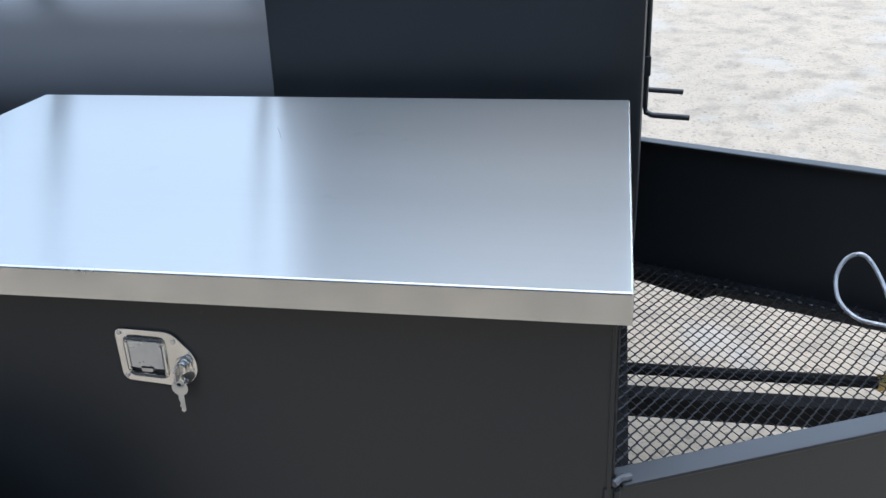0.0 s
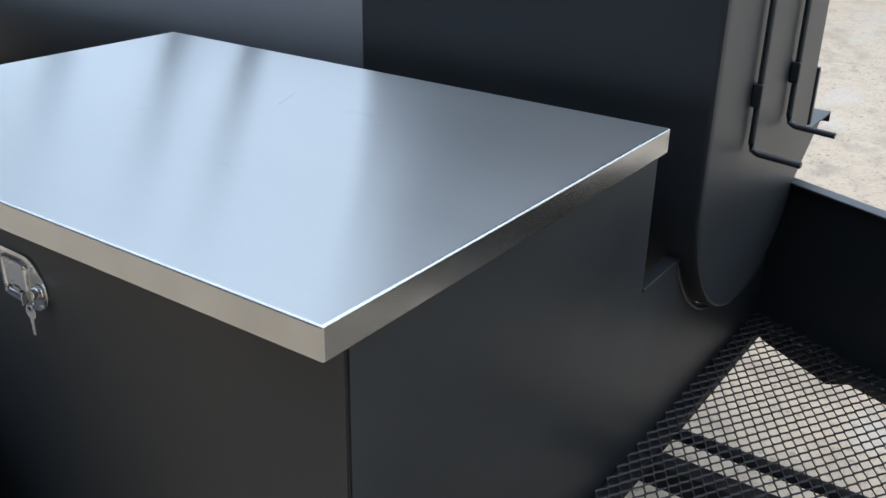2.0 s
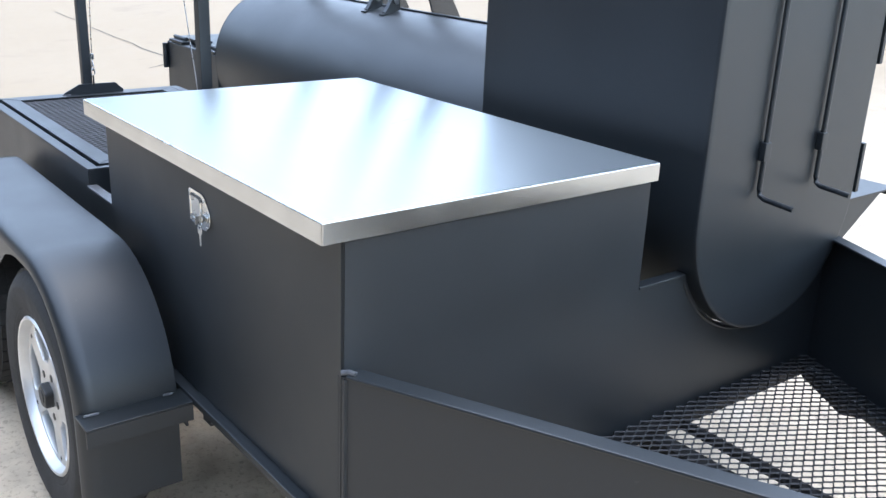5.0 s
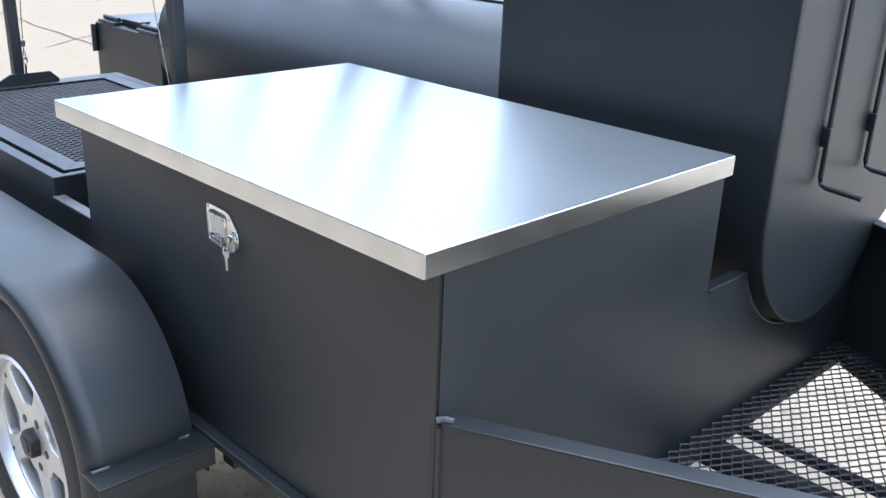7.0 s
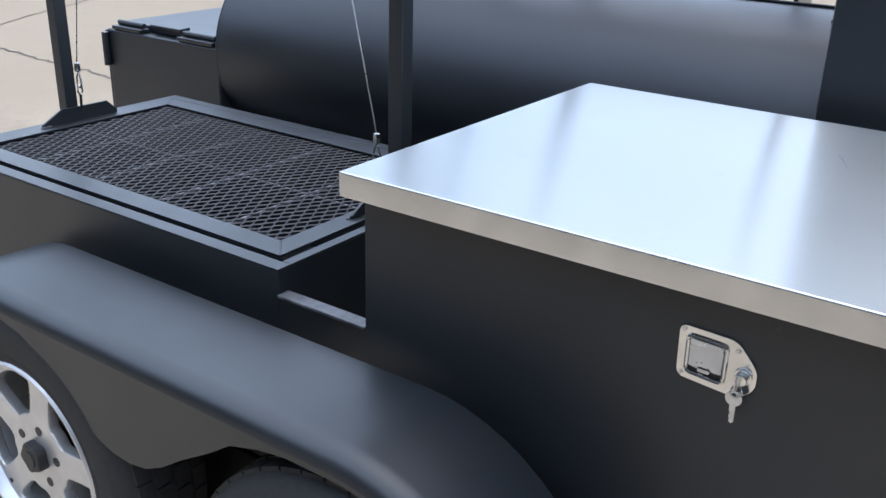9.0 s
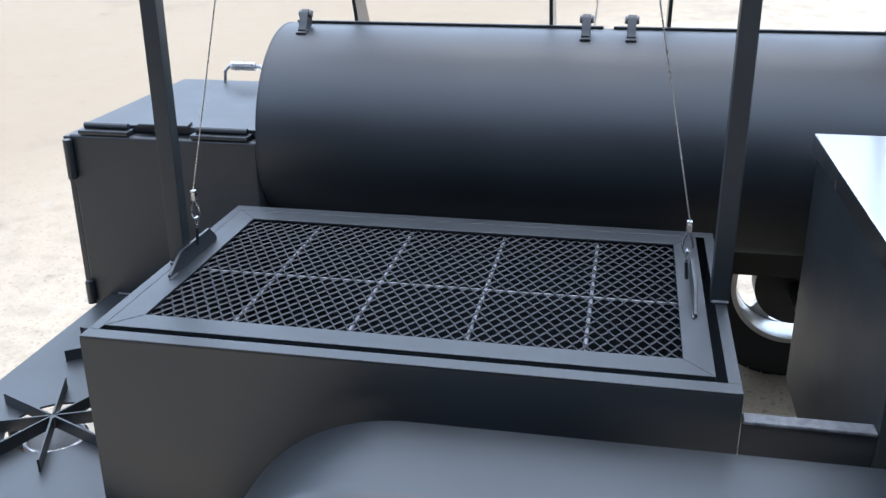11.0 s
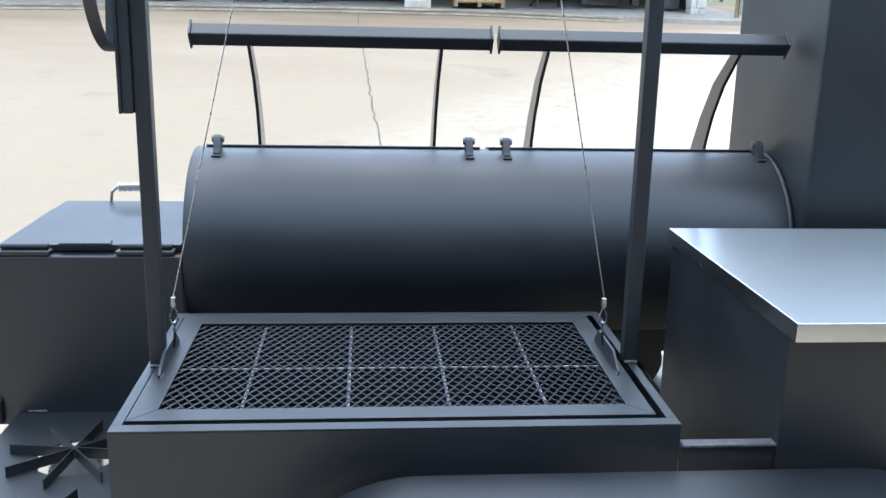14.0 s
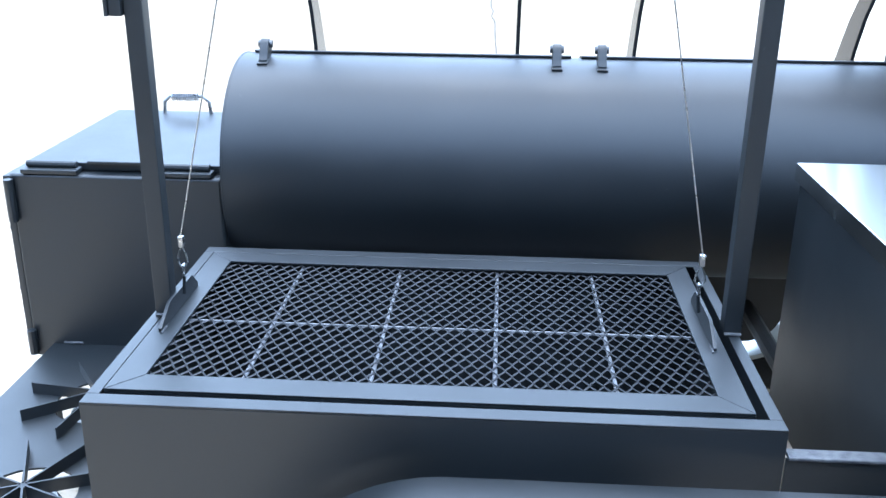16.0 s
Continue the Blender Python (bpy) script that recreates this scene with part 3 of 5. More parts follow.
rb = part("fender_bracket", box((FXB - FR - 0.060, FY0 + 0.03, 0.322), (FXB - FR + 0.02, 0.0255, 0.328), 0.002), BLACK, trailer)
lamp = part("tail_lamp", box((FXB - FR - 0.075, -0.205, 0.225), (FXB - FR - 0.012, -0.085, 0.318), 0.008, 3), PLASTIC, rb, "black tail lamp housing")
part("lens", box((FXB - FR - 0.070, -0.216, 0.232), (FXB - FR - 0.018, -0.2055, 0.285), 0.004), REDLENS, lamp, "red lamp lens")
# the same fender over the far wheels, turned about
far_shell = fender_shell()
for v in far_shell.verts:
    v.co.y = 1.815 - v.co.y
bmesh.ops.recalc_face_normals(far_shell, faces=far_shell.faces)
far = part("fender", far_shell, BLACK, trailer)
part("skirt", plate(outer_edge + inner_edge, "y", 1.812 - FY0, 1.8145 - FY0), BLACK, far)

# Flat black block, added so the gap behind the wheels reads as deep shade.
part("wheel_gap_block", box((-2.62, 0.03, 0.05), (-0.95, 0.075, 0.30), 0.006), FLATBLACK, trailer)
# axles
WXF, WXR, WHZ = -1.172, -2.080, 0.215
for x, z in ((WXF, WHZ), (WXR, WHZ + 0.045)):
    part("axle", tube([(x, -0.05, z), (x, 1.88, z)], 0.03), BLACK, trailer)


def lathe_y(profile, c, sides=56):
    """Rounds a (radius, y) profile about the y axis through c."""
    bm2 = bmesh.new()
    rings = []
    for r, y in profile:
        rings.append([bm2.verts.new((c[0] + r * math.cos(2 * math.pi * k / sides), c[1] + y, c[2] + r * math.sin(2 * math.pi * k / sides))) for k in range(sides)])
    for i in range(len(rings) - 1):
        for k in range(sides):
            bm2.faces.new((rings[i][k], rings[i][(k + 1) % sides], rings[i + 1][(k + 1) % sides], rings[i + 1][k]))
    bmesh.ops.recalc_face_normals(bm2, faces=bm2.faces)
    return bm2


def rounded(pts, r, n=4):
    """The same outline with every corner rounded off by about r."""
    out = []
    p = [Vector(q) for q in pts]
    for i, b in enumerate(p):
        a, c = p[i - 1], p[(i + 1) % len(p)]
        ra, rc = min(r, (a - b).length * 0.45), min(r, (c - b).length * 0.45)
        s0, s1 = b + (a - b).normalized() * ra, b + (c - b).normalized() * rc
        for k in range(n + 1):
            t = k / n
            out.append(tuple((1 - t) ** 2 * s0 + 2 * t * (1 - t) * b + t * t * s1))
    return out


def wheel(x, y, sgn, turn=20, hz=0.215):
    """A trailer wheel: tyre with treads, alloy rim whose face has five windows, black discs for lug holes and a lobed
    black centre cap. sgn -1: outer face at -y.
    """
    w = part("wheel", box((x - 0.03, y - 0.03, hz - 0.03), (x + 0.03, y + 0.03, hz + 0.03), 0.005), BLACK, trailer)
    c = (x, y, hz)
    s = sgn
    tyre = [(0.226, s * 0.086), (0.236, s * 0.098), (0.255, s * 0.106), (0.262, s * 0.1045), (0.266, s * 0.107), (0.305, s * 0.113), (0.322, s * 0.1115), (0.326, s * 0.1125), (0.346, s * 0.106), (0.361, s * 0.095), (0.370, s * 0.078), (0.374, s * 0.055), (0.375, 0.0),
            (0.374, -s * 0.055), (0.370, -s * 0.078), (0.361, -s * 0.095), (0.345, -s * 0.106), (0.28, -s * 0.110), (0.226, -s * 0.086)]
    t = part("tyre", lathe_y(tyre, c, 72), RUBBER, w)
    tread = None
    for k in range(44):
        a = k * 360 / 44
        for yy, off, hw in ((-0.066, 0, 0.017), (-0.024, 4, 0.019), (0.024, 0, 0.019), (0.066, 4, 0.017)):
            b = box((-0.0235, yy - hw, 0.366), (0.0235, yy + hw, 0.3785 if abs(yy) < 0.05 else 0.376))
            tread = turned(b, Matrix.Translation(c) @ pose(0, 0, 0, 0, a + off, 0), tread)
    part("tread", tread, RUBBER, t)
    rim = [(0.229, s * 0.086), (0.236, s * 0.092), (0.238, s * 0.099), (0.234, s * 0.104), (0.227, s * 0.103), (0.222, s * 0.094), (0.214, s * 0.076), (0.206, s * 0.04), (0.203, -s * 0.05), (0.21, -s * 0.09), (0.229, -s * 0.088)]
    r = part("rim", lathe_y(rim, c, 72), ALLOY, w, "silver alloy rim")

    def polar(rad, ang):
        return (x + rad * math.cos(radians(ang)), hz + rad * math.sin(radians(ang)))
    windows = []
    for k in range(5):
        a0 = k * 72 + turn
        windows.append(rounded([polar(0.100, a0 - 15), polar(0.104, a0), polar(0.100, a0 + 15), polar(0.150, a0 + 23), polar(0.199, a0 + 25), polar(0.2045, a0 + 13), polar(0.206, a0), polar(0.2045, a0 - 13), polar(0.199, a0 - 25), polar(0.150, a0 - 23)], 0.016, 3))
    ring = [polar(0.2195, 5 * k) for k in range(72)]
    lo_, hi_ = sorted((y + s * 0.048, y + s * 0.078))
    part("wheel_face", plate(ring, "y", lo_, hi_, 0.006, holes=windows), ALLOY, r, "silver machined wheel face with five windows")
    # Black discs on the uncut face paint the shade of the holes.
    for k in range(5):
        px, pz = polar(0.068, k * 72 + turn + 36)
        part("dark_lug_disc", drum((px, y, pz), "y", 0.0115, y + min(s * 0.074, s * 0.0795), y + max(s * 0.074, s * 0.0795), 14), PLASTIC, r)
        px, pz = polar(0.196, k * 72 + turn + 36)
        part("dark_edge_disc", drum((px, y, pz), "y", 0.0065, y + min(s * 0.074, s * 0.0793), y + max(s * 0.074, s * 0.0793), 12), PLASTIC, r)
    lobes = [polar(0.036 + 0.003 * math.cos(radians(5 * (a - turn))), a) for a in range(0, 360, 6)]
    cap = part("centre_cap", plate(lobes, "y", y + min(s * 0.074, s * 0.103), y + max(s * 0.074, s * 0.103), 0.006), PLASTIC, w, "black lobed centre cap")
    part("cap_disc", drum(c, "y", 0.021, y + min(s * 0.101, s * 0.106), y + max(s * 0.101, s * 0.106), 24, None, None, 0.002), PLASTIC, cap)
    part("brake_drum", drum(c, "y", 0.145, y + min(-s * 0.09, s * 0.02), y + max(-s * 0.09, s * 0.02), 32), BLACK, w)
    px, pz = polar(0.188, turn + 8)
    part("valve_stem", tube([(px, y + s * 0.03, pz), (px, y + s * 0.068, pz)], 0.004, 8), PLASTIC, r)


for x, turn, z in ((WXF, 31, WHZ), (WXR, 43, WHZ + 0.045)):
    wheel(x, -0.142, -1, turn, z)
    wheel(x, 1.96, 1, 61, z)

# joining strip between grill and storage box
strip = part("joining_panel", box((-1.580, 0.062, 0.336), (-1.347, 0.068, 0.700), 0.001), BLACK, trailer)
part("lip", box((-1.578, 0.054, 0.700), (-1.347, 0.088, 0.708), 0.003), WELD, strip, "worn lip with a bright edge")

# --- storage box ---
sbox = thing("storage_box", (-0.68, 0.46, 0.336), "black steel storage box with brushed stainless lid", "storage box")
part("box_body", box((-1.346, 0.055, 0.336), (TX - 0.0022, 0.928, 0.985), 0.004), BLACK, sbox)


def lid_shell():
    """Folded sheet lid: a flat top with turned-down sides."""
    bm2 = box((-1.358, 0.0, 0.985), (0.002, 0.943, 1.03))
    bot = [f for f in bm2.faces if f.normal.z < -0.9]
    bmesh.ops.delete(bm2, geom=bot, context="FACES")
    es = [e for e in bm2.edges if len(e.link_faces) == 2]
    bmesh.ops.bevel(bm2, geom=es, offset=0.0035, segments=3, affect="EDGES", profile=0.5)
    bmesh.ops.solidify(bm2, geom=bm2.faces[:], thickness=0.002)
    bmesh.ops.recalc_face_normals(bm2, faces=bm2.faces)
    return bm2


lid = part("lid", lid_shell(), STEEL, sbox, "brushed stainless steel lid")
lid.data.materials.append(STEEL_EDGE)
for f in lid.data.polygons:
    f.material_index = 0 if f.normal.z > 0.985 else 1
part("scratch", tube([(-0.695, 0.692, 1.0300), (-0.684, 0.670, 1.0300), (-0.672, 0.642, 1.0300), (-0.660, 0.610, 1.0300)], 0.00035, 4), ROD, lid, "thin curved scratch")
# corner seam of the near right edge, and the angle beside the tongue wall
part("corner_seam", box((TX - 0.010, 0.0525, 0.337), (TX - 0.003, 0.0545, 0.978), 0.0008), BLACK, sbox)


def paddle_latch(x, z, y=0.055):
    """Recessed paddle latch with a five-sided plate, tray, paddle, lock, keys and rivets. x, z: its upper left corner."""
    def P(u, v):
        return (x + u * 0.122, z - v * 0.092)
    outline = rounded([P(0.0, 0.0), P(0.72, 0.03), P(1.0, 0.45), P(1.0, 0.80), P(0.80, 1.02), P(0.02, 0.94)], 0.014, 5)
    hole = rounded([P(0.13, 0.15), P(0.61, 0.18), P(0.61, 0.84), P(0.14, 0.80)], 0.008, 3)
    la = part("paddle_latch", plate(outline[::-1], "y", y - 0.004, y, 0.0012, holes=[hole]), CHROME, sbox, "polished stainless paddle latch plate")
    part("tray_rim", tube([(p[0], y - 0.005, p[1]) for p in hole], 0.0035, 8, closed=True), CHROME, la)
    # Flat black plate: the shade of a recess put into colour.
    part("tray", plate([P(0.10, 0.13), P(0.63, 0.16), P(0.63, 0.86), P(0.12, 0.83)], "y", y - 0.0022, y - 0.0012), PLASTIC, la, "black plate for the shade of the recess behind the paddle")
    part("paddle", plate([P(0.16, 0.20), P(0.58, 0.22), P(0.58, 0.70), P(0.46, 0.70), P(0.44, 0.66), P(0.30, 0.66), P(0.28, 0.70), P(0.17, 0.68)], "y", y - 0.0065, y - 0.0045, 0.0008), PADDLE, la)
    part("finger_slot", plate([P(0.29, 0.68), P(0.45, 0.68), P(0.44, 0.75), P(0.30, 0.75)], "y", y - 0.008, y - 0.0035, 0.0006), ZINC, la)
    cx, cz = P(0.84, 0.60)
    part("lock_collar", drum((cx, 0, cz), "y", 0.0135, y - 0.0075, y - 0.0041, 28, None, None, 0.0015), CHROME, la)
    part("lock", drum((cx, 0, cz), "y", 0.0095, y - 0.019, y - 0.0076, 24, None, None, 0.002), CHROME, la)
    for u, v in ((0.065, 0.085), (0.08, 0.86), (0.74, 0.20), (0.84, 0.90)):
        a, c = P(u, v)
        part("rivet", drum((a, 0, c), "y", 0.0036, y - 0.0055, y - 0.0041, 12), ZINC, la)
    kx, kz = cx - 0.004, cz - 0.030
    k = part("key_head", drum((kx, 0, kz), "y", 0.0125, y - 0.021, y - 0.0195, 24, None, None, 0.0005), KEYMETAL, la, "small nickel key hanging from the lock")
    part("key_blade", plate([(kx - 0.004, kz - 0.010), (kx + 0.0045, kz - 0.010), (kx + 0.0045, kz - 0.038), (kx + 0.001, kz - 0.041), (kx - 0.003, kz - 0.038), (kx - 0.0015, kz - 0.034), (kx - 0.004, kz - 0.030), (kx - 0.002, kz - 0.025), (kx - 0.004, kz - 0.020)], "y", y - 0.0208, y - 0.0197), KEYMETAL, k)
    # Black disc on the solid key head paints its hole dark.
    part("key_hole_disc", drum((kx, 0, kz + 0.006), "y", 0.003, y - 0.0216, y - 0.0211, 12), PLASTIC, k)
    part("second_key", box((cx - 0.004, y - 0.032, cz - 0.014), (cx - 0.001, y - 0.0195, cz + 0.007), 0.0008), ZINC, la)
    part("key_ring", tube([(kx + 0.002 + 0.008 * math.cos(a), y - 0.0205 + 0.003 * math.sin(a), kz + 0.012 + 0.008 * math.sin(a)) for a in np.linspace(0, 2 * math.pi, 16)[:-1]], 0.0011, 6, closed=True), ZINC, k)


paddle_latch(-0.737, 0.913)

# --- charcoal grill ---
GX0, GX1, GY0, GY1, GT = -2.910, -1.582, 0.064, 0.912, 0.759
grill = thing("charcoal_grill", (-2.22, 0.47, 0.336), "black steel open charcoal grill trough with flanged rim", "grill")
GB = 0.336
for nm, lo, hi in (("front_wall", (GX0, GY0, GB), (GX1, GY0 + 0.006, GT - 0.005)), ("back_wall", (GX0, GY1 - 0.006, GB), (GX1, GY1, GT - 0.005)),
                   ("left_wall", (GX0, GY0 + 0.006, GB), (GX0 + 0.006, GY1 - 0.006, GT - 0.005)), ("right_wall", (GX1 - 0.006, GY0 + 0.006, GB), (GX1, GY1 - 0.006, GT - 0.005))):
    part(nm, box(lo, hi, 0.001), BLACK, grill)
part("floor_plate", box((GX0 + 0.006, GY0 + 0.006, GB + 0.02), (GX1 - 0.006, GY1 - 0.006, GB + 0.026)), BLACK, grill)
RW, RS = 0.037, 0.025
for lo, hi in (((GX0, GY0, GT - 0.005), (GX1, GY0 + RW, GT)), ((GX0, GY1 - RW, GT - 0.005), (GX1, GY1, GT)),
               ((GX0, GY0 + RW, GT - 0.005), (GX0 + RS, GY1 - RW, GT)), ((GX1 - RS, GY0 + RW, GT - 0.005), (GX1, GY1 - RW, GT))):
    part("rim", box(lo, hi, 0.002), BLACK, grill)

# grate hung in the trough
grate = thing("cooking_grate", (-2.22, 0.47, GT - 0.02), "black expanded-metal cooking grate in an angle frame", "grill grate")
AX0, AX1, AY0, AY1 = -2.882, -1.628, 0.117, 0.868
BX0, BX1, BY0, BY1 = -2.820, -1.686, 0.180, 0.806
part("frame_bar", plate([(AX0, AY0), (AX1, AY0), (AX1, AY1), (AX0, AY1)], "z", GT - 0.004, GT + 0.002, 0.0012, holes=[[(BX0, BY0), (BX1, BY0), (BX1, BY1), (BX0, BY1)]]), BLACK, grate)
for a, b in (((AX0, AY0), (BX0, BY0)), ((AX1, AY1), (BX1, BY1)), ((AX1, AY0), (BX1, BY0)), ((AX0, AY1), (BX0, BY1))):
    part("mitre_weld", tube([(a[0] + (b[0] - a[0]) * u, a[1] + (b[1] - a[1]) * u, GT + 0.0008 + 0.0003 * ((i * 5) % 3)) for i, u in enumerate(np.linspace(0.04, 0.96, 12))], 0.0022, 6), BLACK, grate)
for lo, hi in (((AX0, AY0, GT - 0.04), (AX1, AY0 + 0.005, GT - 0.0045)), ((AX0, AY1 - 0.005, GT - 0.04), (AX1, AY1, GT - 0.0045))):
    part("frame_flange", box(lo, hi), BLACK, grate)
expanded("grate_mesh", BX0 - 0.01, BX1 + 0.01, BY0 - 0.01, BY1 + 0.01, GT - 0.008, 0.0281, 0.0495, 0.0036, 0.0024, lambda x, y: True, GRATEBLACK, grate, "black expanded-metal mesh of small diamonds", -35)
for x in (-2.629, -2.371, -2.120, -1.877):
    part("stiffener_rod", tube([(x, BY0 - 0.01, GT - 0.0145), (x, BY1 + 0.01, GT - 0.0150)], 0.0048, 8), RODMETAL, grate, "bare steel rod showing through the mesh")
part("stiffener_rod", tube([(BX0 - 0.01, 0.470, GT - 0.0135), (BX1 + 0.01, 0.470, GT - 0.0140)], 0.0036, 8), RODMETAL, grate, "bare steel rod showing through the mesh")
for x, s in ((-2.858, 1), (-1.653, -1)):
    ear = part("lifting_ear", plate([(0.372, GT + 0.0025), (0.635, GT + 0.0025), (0.635, GT + 0.014), (0.60, GT + 0.046), (0.44, GT + 0.046), (0.372, GT + 0.010)], "x", x - 0.004, x + 0.004, 0.0015), BLACK, grate)
    part("weld_bead", tube([(x + s * 0.005, 0.365, GT + 0.003), (x + s * 0.005, 0.40, GT + 0.003)], 0.003, 6), WELD, ear)

# winch: two posts, an axle, a hand wheel
winch = thing("grate_winch", (-2.22, 0.485, GT), "black steel winch frame with posts and hand wheel", "winch")
PXL, PXR, PY, PTOP = -2.880, -1.597, 0.482, 1.800
for x in (PXL, PXR):
    p = part("post", box((x - 0.020, PY - 0.020, GT + 0.0005), (x + 0.020, PY + 0.020, PTOP), 0.004), BLACK, winch)
    part("foot_weld", tube([(x - 0.018, PY - 0.022, GT + 0.003), (x, PY - 0.024, GT + 0.004), (x + 0.018, PY - 0.022, GT + 0.003)], 0.004, 6), WELD, p, "greyish foot weld")
    part("cap_plate", box((x - 0.024, PY - 0.026, PTOP), (x + 0.05 if x > -2 else x + 0.024, PY + 0.026, PTOP + 0.006), 0.001), BLACK, p)
    sx = -0.012 if x > -2 else 0.006
    br_ = part("bearing_plate", plate([(PY + 0.022, PTOP + 0.006), (PY + 0.022, PTOP + 0.055)] + arc(PY, PTOP + 0.055, 0.022, 0, 180, 8)[1:] + [(PY - 0.022, PTOP + 0.006)], "x", x + sx, x + sx + 0.008, 0.001), BLACK, winch)
    part("bearing_ring", drum((x, PY, PTOP + 0.052), "x", 0.024, x - 0.016, x + 0.018, 20, None, None, 0.002), BLACK, br_)
AXZ = PTOP + 0.052
part("winch_axle", tube([(PXL - 0.11, PY, AXZ), (PXR + 0.035, PY, AXZ)], 0.0165, 16), BLACK, winch)
lb = part("latch_bar", box((PXL - 0.048, PY - 0.03, 1.43), (PXL - 0.0215, PY + 0.018, 2.0), 0.003), BLACK, winch)
part("latch_channel", box((PXL - 0.056, PY - 0.034, 1.43), (PXL - 0.0485, PY + 0.022, 2.0), 0.001), BLACK, lb)
WR, WX, WZ = 0.205, PXL - 0.066, AXZ - 0.065
hw = part("hand_wheel", tube([(WX, PY + WR * math.cos(a), WZ + WR * math.sin(a)) for a in np.linspace(0, 2 * math.pi, 57)[:-1]], 0.01, 4, closed=True, square=(0.028, 0.007)), BLACK, winch)
for k in range(3):
    a = radians(20 + 60 * k)
    part("wheel_spoke", tube([(WX, PY + WR * math.cos(a), WZ + WR * math.sin(a)), (WX, PY - WR * math.cos(a), WZ - WR * math.sin(a))], 0.01, 4, square=(0.018, 0.008)), BLACK, hw)
part("wheel_hub", drum((0, PY, WZ), "x", 0.022, WX - 0.016, PXL - 0.021, 20, None, None, 0.002), BLACK, hw)


def lifting_cable(x_top, x_low, z_low, y_low):
    cb = thing("lifting_cable", (x_low, y_low, GT + 0.04), "thin galvanised lifting cable with thimble and clamp", "cable", "grate lifting cables")
    part("wire", tube([(x_top, PY - 0.016, AXZ), (x_low, y_low, z_low)], 0.0017, 6), ZINC, cb)
    part("wrap", tube([(x_top + 0.028 * i / 8 - 0.055 if x_top > -2 else x_top - 0.028 * i / 8 + 0.055, PY + 0.0185 * math.cos(i * 0.785), AXZ + 0.0185 * math.sin(i * 0.785)) for i in range(21)], 0.0022, 6), WHITEWASH, cb, "pale cable wound round the axle")
    tx = x_top - 0.085 if x_top > -2 else x_top + 0.085
    part("loose_end", tube([(tx, PY - 0.019, AXZ), (tx + 0.004, PY - 0.022, AXZ - 0.02), (tx + 0.010, PY - 0.02, AXZ - 0.042), (tx + 0.003, PY - 0.02, AXZ - 0.05), (tx - 0.003, PY - 0.021, AXZ - 0.038)], 0.0022, 6), WHITEWASH, cb, "pale loose cable end")
    part("clamp", box((x_low - 0.006, y_low - 0.007, z_low - 0.026), (x_low + 0.006, y_low + 0.007, z_low), 0.002), ZINC, cb)
    part("thimble", tube([(x_low, y_low, z_low - 0.024), (x_low - 0.009, y_low, z_low - 0.046), (x_low - 0.011, y_low, z_low - 0.062), (x_low - 0.005, y_low, z_low - 0.074), (x_low + 0.005, y_low, z_low - 0.074), (x_low + 0.011, y_low, z_low - 0.062), (x_low + 0.009, y_low, z_low - 0.046)], 0.0026, 8, closed=True), ZINC, cb)
    part("shackle", tube([(x_low, y_low - 0.006, z_low - 0.070), (x_low, y_low - 0.008, z_low - 0.086), (x_low, y_low, z_low - 0.10), (x_low, y_low + 0.008, z_low - 0.086), (x_low, y_low + 0.006, z_low - 0.070)], 0.003, 8, closed=True), ZINC, cb)
    part("hook_link", tube([(x_low, y_low, z_low - 0.096), (x_low - 0.004 if x_low < -2 else x_low + 0.004, y_low, GT + 0.04)], 0.004, 8), BLACK, cb)


lifting_cable(-2.615, -2.838, 0.940, 0.50)
lifting_cable(-1.868, -1.674, 0.936, 0.492)

# --- barrel smoker ---
BX_0, BX_1, BY, BZ, BR = -2.930, -0.848, 1.460, 0.861, 0.338
smoker = thing("barrel_smoker", (-1.9, BY, 0.335), "black steel horizontal barrel smoker with two counterweighted doors", "smoker")
sh = part("barrel", drum((0, BY, BZ), "x", BR, BX_0 + 0.006, BX_1 - 0.006, 120), BLACK, smoker)
part("end_cap", drum((0, BY, BZ), "x", BR + 0.001, BX_0, BX_0 + 0.006, 120, None, None, 0.001), BLACK, smoker)
part("end_cap", drum((0, BY, BZ), "x", BR + 0.004, BX_1 - 0.006, BX_1, 120, None, None, 0.001), BLACK, smoker)
# Lighter weld ring; the glint on the barrel's rounded end is in its colour.
for xe in (BX_1 - 0.010,):
    part("end_weld", tube([(xe, BY + (BR + 0.004) * math.cos(a), BZ + (BR + 0.004) * math.sin(a)) for a in np.linspace(0, 2 * math.pi, 73)[:-1]], 0.004, 6, closed=True), WELD, smoker)
for x in (-2.4, -1.75):
    part("saddle", box((x - 0.2, BY - 0.12, 0.326), (x + 0.2, BY + 0.12, 0.56), 0.004), BLACK, smoker)
